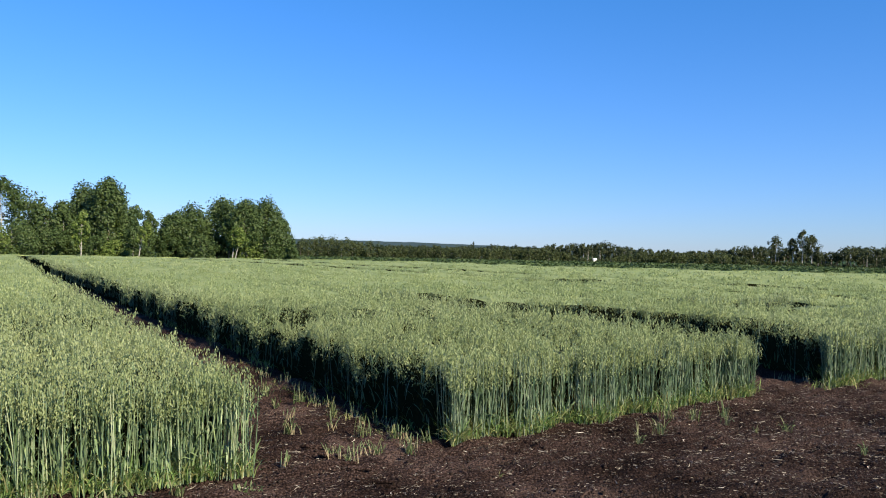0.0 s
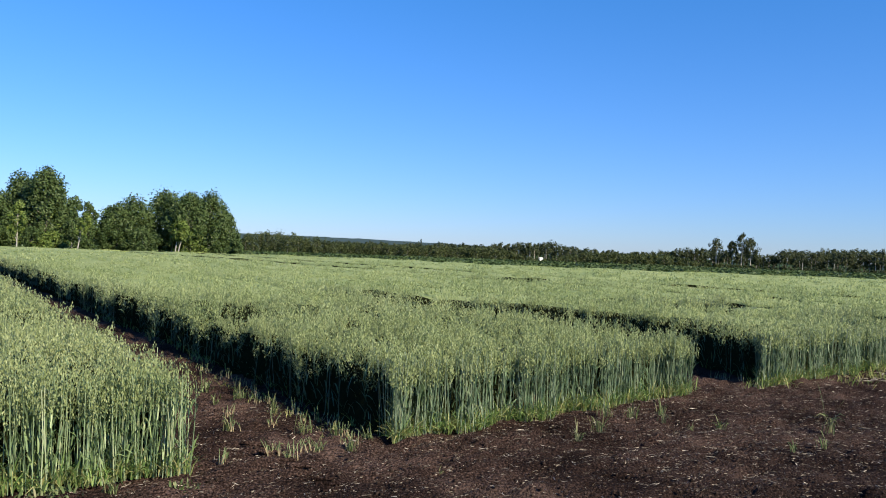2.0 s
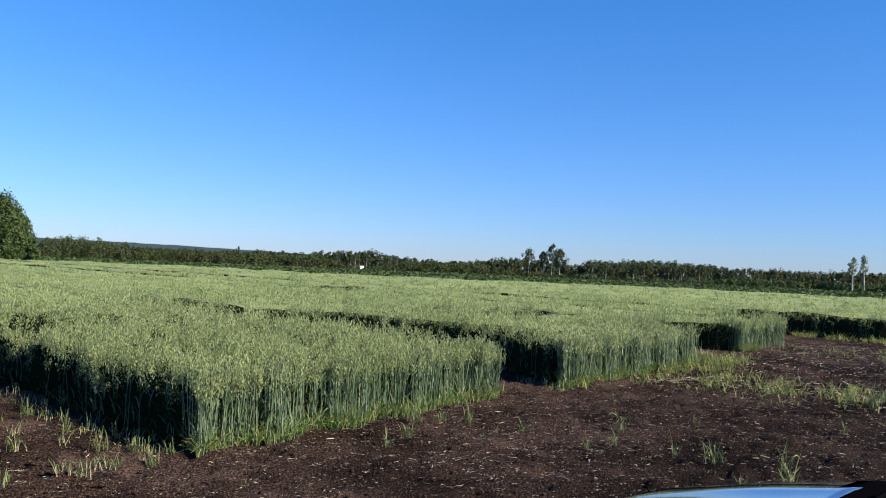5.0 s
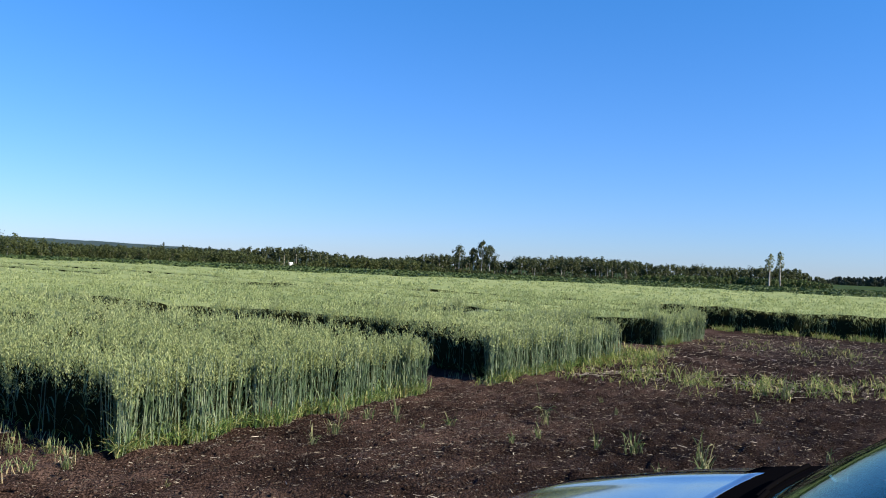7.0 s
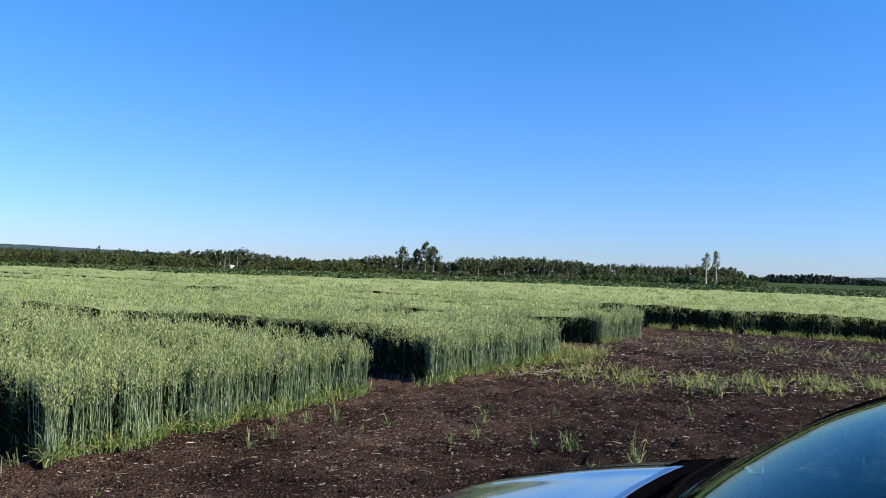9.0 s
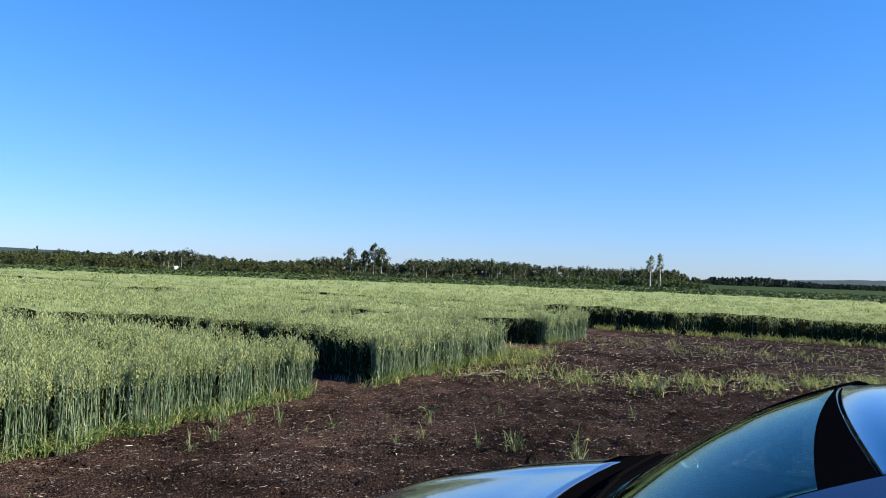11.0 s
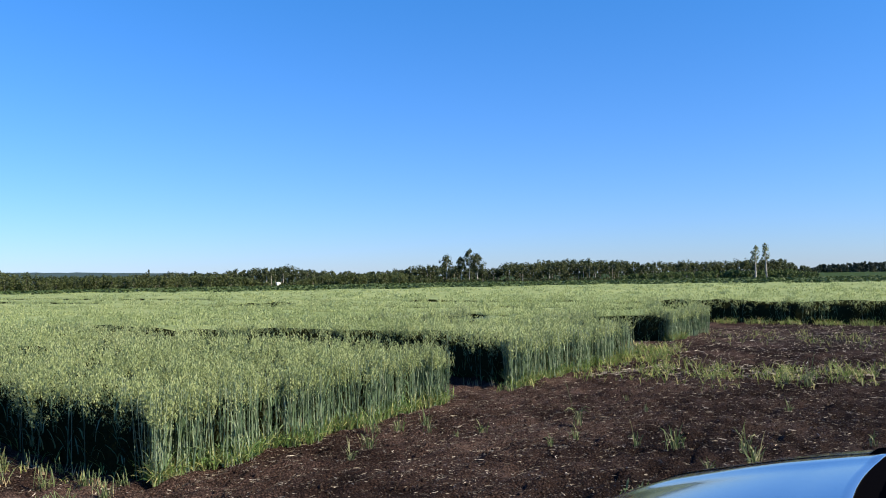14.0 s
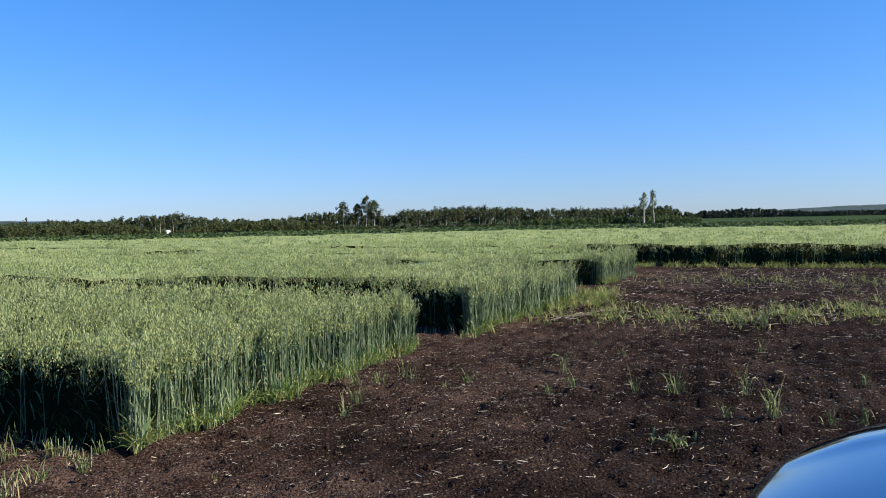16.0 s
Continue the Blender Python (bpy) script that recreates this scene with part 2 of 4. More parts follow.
def panicle(n, length, width, rng, top=0.80, tall=0.2, radius=0.035):
    """Hanging spikelets round a bending axis, tip at top."""
    out = []
    bend = np.array([rng.normal(0, 0.065), rng.normal(0, 0.065), 0])
    for i in range(n):
        h = (i + rng.random()) / n
        a = rng.random() * 6.283
        r = radius * (0.35 + 1.0 * (1 - h)) * rng.uniform(0.5, 1.2)
        nod = bend * h * h
        at = np.array([math.cos(a) * r, math.sin(a) * r, top - tall * (1 - h) + rng.normal(0, 0.006) - 3.2 * (nod @ nod)]) + nod
        down = unit(np.array([math.cos(a) * 0.3, math.sin(a) * 0.3, -1]) + rng.normal(0, 0.2, 3))
        out.append(spikelet(at, down, length * rng.uniform(0.8, 1.2), width * rng.uniform(0.8, 1.2), rng))
    return out


def tube3(path, radius):
    """A three-sided stalk along path."""
    k = len(path)
    ang = np.arange(3) * 2.0944
    ring = np.stack([np.cos(ang), np.sin(ang), 0 * ang], -1)
    v = (path[:, None, :] + ring[None] * np.linspace(radius, radius * 0.6, k)[:, None, None]).reshape(-1, 3)
    f = [(i * 3 + j, i * 3 + (j + 1) % 3, i * 3 + 3 + (j + 1) % 3, i * 3 + 3 + j) for i in range(k - 1) for j in range(3)]
    return v, np.array(f)


def blade(base, a, length, width, rise, droop, seg, rng):
    d = np.array([math.cos(a), math.sin(a), 0])
    s = np.linspace(0, 1, seg + 1)[:, None]
    path = base + d * length * (s * (1 - rise) + 0.25 * s * s) + np.array([0, 0, 1]) * length * (s * rise - droop * s ** 2.5)
    side = np.array([-d[1], d[0], rng.normal(0, 0.4)])
    return strip_quads(path, width, unit(side))


def make_templates(fn, n, seed):
    rng = np.random.default_rng(seed)
    return [join(fn(rng)) for _ in range(n)]


HEADS_FINE = make_templates(lambda r: panicle(27, 0.027, 0.0095, r, tall=0.2, radius=0.027), 16, 1)
HEADS_MID = make_templates(lambda r: panicle(12, 0.036, 0.0145, r, tall=0.2, radius=0.03), 14, 2)
HEADS_FAR = make_templates(lambda r: panicle(8, 0.052, 0.023, r, tall=0.21, radius=0.045), 12, 3)
HEADS_OUT = make_templates(lambda r: panicle(8, 0.078, 0.04, r, tall=0.22, radius=0.11), 10, 4)
STALKS = make_templates(lambda r: [tube3(np.array([[0, 0, 0], [r.normal(0, .006), r.normal(0, .006), 0.4], [0, 0, 0.74]]), 0.0047)], 8, 5)
BLADES = make_templates(lambda r: [blade(np.array([0, 0, h]), r.random() * 6.28, r.uniform(.18, .3), r.uniform(.008, .014),
                                         r.uniform(.75, .95), r.uniform(0.1, .55), 3, r) for h in (0.12, 0.27, 0.42)], 12, 6)
LOWS = make_templates(lambda r: [blade(np.array([0, 0, 0.0]), r.random() * 6.28, r.uniform(.14, .36), r.uniform(.007, .012),
                                       r.uniform(.66, .96), r.uniform(0.1, .55), 3, r) for h in range(3)], 12, 8)
TOPBLADES = make_templates(lambda r: [blade(np.array([0, 0, 0.5]), r.random() * 6.28, r.uniform(.14, .22), 0.011, 0.8, 0.4, 2, r)], 8, 9)


# ---- ground ----
def ground_z(x, y):
    r = np.hypot(x, y)
    return -np.clip((r - 80) * 0.0063, 0, 1.4)


def axis_lines(lo, hi, step, far):
    inner = np.arange(lo, hi, step)
    grow = step * 1.35 ** np.arange(1, 60)
    out = np.cumsum(grow)
    out = out[out < far]
    return np.concatenate([lo - out[::-1], inner, inner[-1] + out])


def wave(x, y, k, seed):
    rng = np.random.default_rng(seed)
    z = 0 * x
    for _ in range(k):
        a, q, ph = rng.random() * 6.28, rng.uniform(6, 60), rng.random() * 6.28
        z = z + np.sin((x * math.cos(a) + y * math.sin(a)) * q + ph) / q
    return z


gx, gy = axis_lines(-3.2, 13.0, 0.075, 4600), axis_lines(3.4, 17.0, 0.075, 4600)
X, Y = np.meshgrid(gx, gy)
near = np.clip((14 - np.hypot(X - 3, Y - 8)) / 4, 0, 1)
rough_z = wave(X, Y, 14, 3) * 0.06 + np.random.default_rng(5).normal(0, 0.0065, X.shape)
Z = ground_z(X, Y) + near * (rough_z * 1.6 + 0.015 * np.sin((X * 0.644 - Y * 0.765) * 27 + 2 * np.sin(X * 1.3) + 1.5 * np.sin(Y * 1.7))) - 0.004
nx, ny = len(gx), len(gy)
idx = np.arange(nx * ny).reshape(ny, nx)
quads = np.stack([idx[:-1, :-1], idx[:-1, 1:], idx[1:, 1:], idx[1:, :-1]], -1).reshape(-1, 4)
ground = mesh_object("ground", np.stack([X, Y, Z], -1).reshape(-1, 3), quads, SOIL, smooth=True)
tagged(ground, "dark brown tilled bare soil reaching to the horizon", "ground", kind="structure")

# ---- oat plots: corner, end of the front, depth, and the run of the alleys ----
ALLEY = np.array([-0.5, 0.866])
DALLEY = np.array([-0.575, 0.818])
PLOTS = [
    ("L", (-1.36, 6.55), (-5.8, 4.2), np.array([-0.483, 0.876]), 76),
    ("A", (0.05, 7.66), (3.86, 10.76), ALLEY, 76),
    ("B", (5.0, 11.4), (8.85, 14.2), np.array([-0.559, 0.829]), 76),
    ("C", (11.7, 16.85), (14.5, 18.95), np.array([-0.61, 0.792]), 72),
    ("H", (7.49, 16.15), (10.63, 18.29), np.array([-0.585, 0.811]), 1.8),
    ("E", (5.3, 19.5), (8.4, 20.7), np.array([-0.58, 0.815]), 72),
    ("F", (-1.6, 20.0), (0.3, 21.3), np.array([-0.53, 0.848]), 66),
    ("D", (23.57, 13.43), (49.0, 34.3), DALLEY, 74),
    ("G", (13.75, 20.15), (16.2, 23.7), np.array([-0.59, 0.807]), 70),
]
STATION = np.array([0.1, 0.8])
THIN = [(4.3, 32.5, 1.5, 0.6)]  # gaps in the far crop, dark core showing as shade: x, y, half sizes


def thin(p):
    """True inside a gap in the crop."""
    out = np.zeros(p.shape[:-1], bool)
    for x, y, a, b in THIN:
        out |= ((p[..., 0] - x) / a) ** 2 + ((p[..., 1] - y) / b) ** 2 < 1
    return out


def far_edge(x):
    return np.interp(x, [-40, -25, -9, 0, 7, 14, 24, 33, 37, 45, 60], [66, 68, 71, 69, 60, 57, 56, 54, 49, 47, 47])


def bay(p):
    """True where the alley between the first two plots is wider."""
    d = p - np.array([5.0, 11.4])
    run, u = np.array([-0.559, 0.829]), np.array([0.809, 0.588])
    det = u[0] * run[1] - u[1] * run[0]
    a, b = (d[..., 0] * run[1] - d[..., 1] * run[0]) / det, (u[0] * d[..., 1] - u[1] * d[..., 0]) / det
    return (a > -0.2) & (b > 0) & (b < 8) & (a < bay_width(b))


def bay_width(b):
    return 1.25 * np.sin(np.pi * np.clip(b, 0, 8) / 8) ** 0.8


def droop(a, b, width):
    """The outer plants lean out and stand a little lower."""
    d = np.minimum(width - a, b)
    return 0.93 + 0.07 * np.clip(d / 0.5, 0, 1)


DONE = []


def taken(p):
    """True inside a plot that already stands."""
    out = np.zeros(len(p), bool)
    for c, e, run, depth in DONE:
        d, u = p - c, e - c
        det = u[0] * run[1] - u[1] * run[0]
        a, b = (d[:, 0] * run[1] - d[:, 1] * run[0]) / det, (u[0] * d[:, 1] - u[1] * d[:, 0]) / det
        out |= (a > 0) & (a < 1) & (b > 0) & (b < depth)
    return out


def plot_points(c, e, run, depth, density, lo, hi, rng, tuft=0.0, edge=None):
    """Random places in a plot between two ranges from the standing place; tuft: radius of the stools
    that the plants stand in; edge: only within so much of the front or left side."""
    c, e = np.array(c), np.array(e)
    u = e - c
    width = np.linalg.norm(u)
    area = abs(u[0] * run[1] - u[1] * run[0]) * depth
    n = int(area * density)
    a, b = rng.random(n), rng.random(n) * depth
    stool = np.ones(n)
    if tuft:
        k = -(-n // 7)
        a, b, stool = (np.repeat(q, 7)[:n] for q in (rng.random(k), rng.random(k) * depth, rng.uniform(0.82, 1.1, k)))
        a, b = a + rng.normal(0, tuft / width, n), b + rng.normal(0, tuft, n)
        a, b = np.abs(a), np.abs(b)
        a = np.where(a > 1, 2 - a, a)
    if edge is not None:
        n2 = int(width * edge * density)
        reach = 42 if abs(c[0] - PLOTS[1][1][0]) < 0.01 else 18
        n3 = int(reach * edge * density * 0.55)
        n4 = int(18 * edge * density * 0.15)
        n5 = int(0.5 * edge * density * 1.6)
        a = np.concatenate([rng.random(n2), rng.random(n3) * 0.17 / width, 1 - rng.random(n4) * edge / width, rng.random(n5) * 0.5 / width])
        b = np.concatenate([rng.random(n2) * edge, 0.3 + rng.random(n3) * (reach - 0.3), 0.3 + rng.random(n4) * 17.7, rng.random(n5) * 0.33])
        if abs(c[0] - 5.0) < 0.01:
            a[n2:n2 + n3] += (bay_width(b[n2:n2 + n3]) + 0.03) / width
    p = c + a[:, None] * u + b[:, None] * run
    if edge is not None:
        stool = np.ones(len(p))
    wob = 0.05 * np.sin(p[:, 0] * 7) + 0.04 * np.sin(p[:, 1] * 11 + 1)
    p = p + run * wob[:, None]
    # ragged sides: whole plants lean out of the row or stand back
    rag = 0.07 * np.sin(b * 2.1 + 1.3 * np.sin(b * 0.9)) + 0.05 * np.sin(b * 5.3 + 1)
    p = p + (u / width) * (rag * np.clip(1 - a * width / 0.8, 0, 1) + 0.6 * rag[::-1] * np.clip(1 - (1 - a) * width / 0.8, 0, 1))[:, None]
    if edge is not None:
        clump = np.sin(p[:, 0] * 41 + 3 * np.sin(p[:, 1] * 9)) * np.sin(p[:, 1] * 37 + 2 * np.sin(p[:, 0] * 11)) + rng.random(len(p)) * 0.9 > -0.02
        p, a, b, stool = p[clump], a[clump], b[clump], stool[clump]
    r = np.linalg.norm(p - STATION, axis=1)
    way = np.degrees(np.arctan2(p[:, 0] - 0.1, p[:, 1] - 0.8))
    keep = (r >= lo) & (r < hi) & (p[:, 1] < far_edge(p[:, 0])) & (way > -34) & (way < 59) & ~thin(p) & ~bay(p) & ~taken(p) & (b < depth)
    return p[keep], droop(a[keep] * width, b[keep], width) * stool[keep]


def canopy(p):
    """Gentle unevenness of the crop's height."""
    return (1 + 0.05 * np.sin(p[:, 0] * 0.9 + 1) * np.sin(p[:, 1] * 0.7) + 0.03 * np.sin(p[:, 0] * 2.3 + p[:, 1] * 1.9)
            + 0.035 * np.sin(p[:, 0] * 1.5 - p[:, 1] * 0.8 + 2 * np.sin(p[:, 1] * 0.45)) * np.sin(p[:, 0] * 0.6 + p[:, 1] * 1.3))


def scatter(name, temps, p, mat, parent, rng, size=(0.93, 1.05), lean=0.05, wind=(0.0, 0.0), label="", low=1.0):
    if not len(p):
        return
    n = len(p)
    lump = 0.065 * np.sin(p[:, 0] * 4.6 + 1.7 * np.sin(p[:, 1] * 3.1)) * np.sin(p[:, 1] * 4.1 + 1.3 * np.sin(p[:, 0] * 2.9))
    zs = rng.uniform(*size, n) * (canopy(p) + lump) * low
    ob = mesh_object(name, *spread(temps, p, ground_z(p[:, 0], p[:, 1]), np.ones(n), rng.random(n) * 6.283,
                                   rng.normal(0, lean, (n, 2)) + np.array(wind), rng, zs), mat, parent, label)
    return tagged(ob, kind="stuff")


def oat_plot(tag, c, e, run, depth, rng):
    c, e = np.array(c, float), np.array(e, float)
    if tag == "L":
        c, e = e, c
    thing = empty("oat_plot", *c)
    # added core, one uneven-topped block set back from the edges, near-black as shade
    u = e - c
    w = np.linalg.norm(u)
    na, nb = max(4, int(w / 0.5)), max(8, int(depth / 0.5))
    aa = np.linspace(0.11 / w, 1 - 0.18 / w, na)
    bb = np.linspace(0.24, depth, nb)
    A, B = np.meshgrid(aa, bb)
    if tag == "B":
        A = A + bay_width(B) / w * (aa[-1] - A) / (aa[-1] - aa[0])
    P = c + A[..., None] * u + B[..., None] * run + rng.normal(0, 0.03, (*A.shape, 2))
    P[..., 1] = np.minimum(P[..., 1], far_edge(P[..., 0]) + 0.001 * B)
    r = np.linalg.norm(P - STATION, axis=-1)
    lift = np.interp(r, [8, 12, 18, 35, 60], [0.55, 0.57, 0.6, 0.67, 0.72]) * np.where(thin(P), 0.55, 1) 
    flat = P.reshape(-1, 2)
    top = ground_z(P[..., 0], P[..., 1]) + lift * canopy(flat).reshape(A.shape) + rng.normal(0, 0.02, A.shape)
    top = np.where(bay(P) & (tag != "B"), -0.5, top)
    for rim, lower in (((slice(None), 0), np.where(r[:, 0] < 13, 0.0, 0.06)), ((slice(None), -1), 0.05), ((0, slice(None)), 0.05)):
        top[rim] -= lower
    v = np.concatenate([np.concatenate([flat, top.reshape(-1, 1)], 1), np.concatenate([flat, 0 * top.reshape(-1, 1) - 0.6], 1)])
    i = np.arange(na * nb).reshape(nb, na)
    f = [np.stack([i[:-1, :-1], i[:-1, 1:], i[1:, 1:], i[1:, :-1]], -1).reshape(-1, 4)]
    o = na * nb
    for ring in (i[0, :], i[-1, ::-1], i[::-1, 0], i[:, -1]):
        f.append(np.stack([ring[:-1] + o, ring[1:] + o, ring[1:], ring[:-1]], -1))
    block = mesh_object("oat_shade_core", v, np.concatenate(f), SHADECORE)
    block.data.materials.append(FARTOP)
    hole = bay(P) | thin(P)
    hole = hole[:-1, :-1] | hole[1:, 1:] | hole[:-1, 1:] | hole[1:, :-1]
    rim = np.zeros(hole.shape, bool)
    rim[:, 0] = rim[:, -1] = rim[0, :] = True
    # nearer rims keep the shade colour beneath the outer heads
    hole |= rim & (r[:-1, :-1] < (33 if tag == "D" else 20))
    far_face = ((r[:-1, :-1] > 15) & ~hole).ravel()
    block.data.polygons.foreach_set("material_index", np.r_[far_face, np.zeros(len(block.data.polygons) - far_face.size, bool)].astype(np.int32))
    tagged(block, kind="stuff")
    obs = [block]
    spots, low = plot_points(c, e, run, depth, 860 if tag == "L" else 500, 0, 48 if tag == "A" else 31, rng, edge=0.3)
    # along the shaded sides the heads sit high
    side = ((spots - c)[:, 0] * u[1] - (spots - c)[:, 1] * u[0]) / (run[0] * u[1] - run[1] * u[0]) > 0.34
    # stems are left out along the sides, so the core's painted shade shows
    few, leafy = ~side | (rng.random(len(spots)) < 0.05), ~side | (rng.random(len(spots)) < 0.4)
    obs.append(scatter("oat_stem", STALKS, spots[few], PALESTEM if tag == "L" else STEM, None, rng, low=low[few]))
    span = np.linalg.norm(spots - STATION, axis=1)
    near_spots, far_spots = span < 11.5, span > 22
    for pick, temps, size in ((near_spots & ~side, HEADS_FINE, (0.78, 1.1)), (~near_spots & ~side, HEADS_MID, (0.78, 1.1)),
                              (near_spots & side, HEADS_FINE, (0.56, 1.1)), (~near_spots & ~far_spots & side, HEADS_MID, (0.56, 1.1)),
                              (far_spots & side & (rng.random(len(spots)) < 0.4), HEADS_FAR, (0.6, 1.1))):
        obs.append(scatter("oat_head", temps, spots[pick], PANICLE, None, rng, size, low=low[pick]))
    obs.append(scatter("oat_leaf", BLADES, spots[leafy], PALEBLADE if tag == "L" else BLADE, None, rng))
    lows, _ = plot_points(c, e, run, depth, 1900 if tag == "L" else 1350, 0, 21, rng, edge=0.2)
    lows = lows[(((lows - c)[:, 0] * u[1] - (lows - c)[:, 1] * u[0]) / (run[0] * u[1] - run[1] * u[0]) < 0.3) | (rng.random(len(lows)) < 0.08)]
    obs.append(scatter("oat_low_leaf", LOWS, lows, LOWBLADE, None, rng, (0.7, 1.25)))
    for temps, mat, dens, lo, hi, tuft, size in ((HEADS_FINE, PANICLE, 215, 0, 10.5, 0.045, (0.9, 1.06)), (TOPBLADES, BLADE, 70, 0, 10.5, 0, (0.9, 1.1)), (TOPBLADES, BLADE, 45, 10.5, 17, 0, (0.9, 1.1)),
                                           (HEADS_MID, PANICLE, 115, 10.5, 17, 0.055, (0.9, 1.06)), (HEADS_FAR, PANICLE, 40, 17, 34, 0.08, (0.9, 1.06)),
                                           (HEADS_OUT, PANICLE, 12, 34, 56, 0.14, (0.92, 1.06)), (HEADS_OUT, PANICLE, 7, 56, 85, 0.2, (0.92, 1.06))):
        p, dr = plot_points(c, e, run, depth, dens, lo, hi, rng, tuft)
        obs.append(scatter("oat_leaf" if mat is BLADE else "oat_head", temps, p, mat, None, rng, size, low=dr))
    for ob in obs:
        if ob:
            ob.parent = thing
            ob.matrix_parent_inverse = thing.matrix_world.inverted()
    DONE.append((c, e, np.array(run), depth))
    return tagged(thing, "dense plot of green oats with pale nodding heads", "crop", "oat plots")


for tag, c, e, run, depth in PLOTS:
    oat_plot(tag, c, e, run, depth, np.random.default_rng(20 + ord(tag)))


# ---- trees ----
def bearing(b, r):
    a = radians(b)
    return np.array([0.1 + r * math.sin(a), 0.6 + r * math.cos(a)])


def tapered(p, r0, r1, sides=6):
    k = len(p)
    ang = np.arange(sides) * 2 * math.pi / sides
    ring = np.stack([np.cos(ang), np.sin(ang), 0 * ang], -1)
    v = (p[:, None] + ring[None] * np.linspace(r0, r1, k)[:, None, None]).reshape(-1, 3)
    f = [(i * sides + j, i * sides + (j + 1) % sides, (i + 1) * sides + (j + 1) % sides, (i + 1) * sides + j)
         for i in range(k - 1) for j in range(sides)]
    return v, np.array(f)


def leaf_quads(centres, size, rng, facing=None):
    """Leaves, each turned at random, or more or less the way it faces."""
    n = len(centres)
    a, b = unit(rng.normal(size=(n, 3))), rng.normal(size=(n, 3))
    if facing is not None:
        a = unit(np.cross(facing + rng.normal(0, 0.45, (n, 3)), a))
        b = facing + rng.normal(0, 0.3, (n, 3))
    b = unit(np.cross(a, b))
    s = size * rng.uniform(0.6, 1.3, (n, 1))
    v = np.stack([centres - a * s, centres - b * s * 0.6, centres + a * s, centres + b * s * 0.6], 1).reshape(-1, 3)
    return v, np.arange(4 * n).reshape(-1, 4)


def tree_parts(h, half, start, clumps, per, leaf, rng, trunk_r, lean=0.0, loose=1.0, peak=2.6):
    """Trunk with limbs, and leaves in clumps at the limb ends: crown from start * h up, half wide; a low peak draws it to a point."""
    wood = []
    s = np.linspace(0, 1, 7)[:, None]
    bow = np.array([rng.normal(0, 0.03) + lean, rng.normal(0, 0.03), 0]) * h
    path = np.array([0, 0, 1]) * h * 0.86 * s + bow * s * s
    wood.append(tapered(path, trunk_r, trunk_r * 0.15, 4 if clumps < 20 else 7))
    spots = []
    for i in range(clumps):
        t = (i + rng.random()) / clumps
        zz = start + (0.95 - start) * t
        env = min(1, (t + 0.12) / 0.4) ** 0.6 * (1 - t ** peak) ** 0.75 + 0.06
        a = rng.random() * 6.283
        rr = half * env * math.sqrt(rng.uniform(0.12, 1.0)) * rng.uniform(0.75, 1.12)
        end = np.array([math.cos(a) * rr, math.sin(a) * rr, zz * h]) + bow * zz * zz
        spots.append(end)
        if i % (3 if clumps > 19 else 6) == 0:
            zb = max(0.12, zz - 0.18 * rng.uniform(0.6, 1.2))
            b0 = np.array([0, 0, 1]) * h * zb + bow * zb * zb
            wood.append(tapered(np.stack([b0, (b0 + end) / 2 + np.array([0, 0, 0.02 * h]), end]), trunk_r * 0.35, trunk_r * 0.08, 4))
    spots = np.array(spots)
    # each clump a loose shell of leaves that face outward and up, drawn out towards its tip
    girth = (half * 0.2 + h * 0.02) * loose * rng.uniform(0.6, 1.3, (clumps, 1))
    out = unit(rng.normal(size=(clumps * per, 3)))
    reach = np.repeat(girth, per, 0) * rng.uniform(0.35, 1.0, (clumps * per, 1)) ** 0.5
    centres = np.repeat(spots, per, 0) + out * reach * np.array([1, 1, 1.2]) * (1 + 0.3 * np.clip(out[:, 2:], 0, 1) * rng.random((clumps * per, 1)))
    centres[:, 2] = np.clip(centres[:, 2], 0.15, None)
    return join(wood), leaf_quads(centres, leaf, rng, unit(out + np.array([0, 0, 0.35])))


def tree(b, r, h, half, start, leafmat, seed, clumps=60, per=40, leaf=0.16, trunk_r=0.12, label="", name="tree", lean=0.0, group="", loose=1.0, peak=2.6):
    rng = np.random.default_rng(seed)
    p = bearing(b, r)
    thing = empty(name, p[0], p[1], float(ground_z(p[0], p[1])))
    wood, crown = tree_parts(h, half, start, clumps, per, leaf, rng, trunk_r, lean, loose, peak)
    mesh_object("trunk", *wood, BARK, thing, "pale bark", True)
    mesh_object("crown", *crown, leafmat, thing)
    return tagged(thing, label or "leafy green poplar at the edge of the oat field", "tree" if name == "tree" else "bush", group)


def bearing_at(x):
    return math.degrees(math.atan((x - 784) / 1475)) - 0.6


M = 0.0678
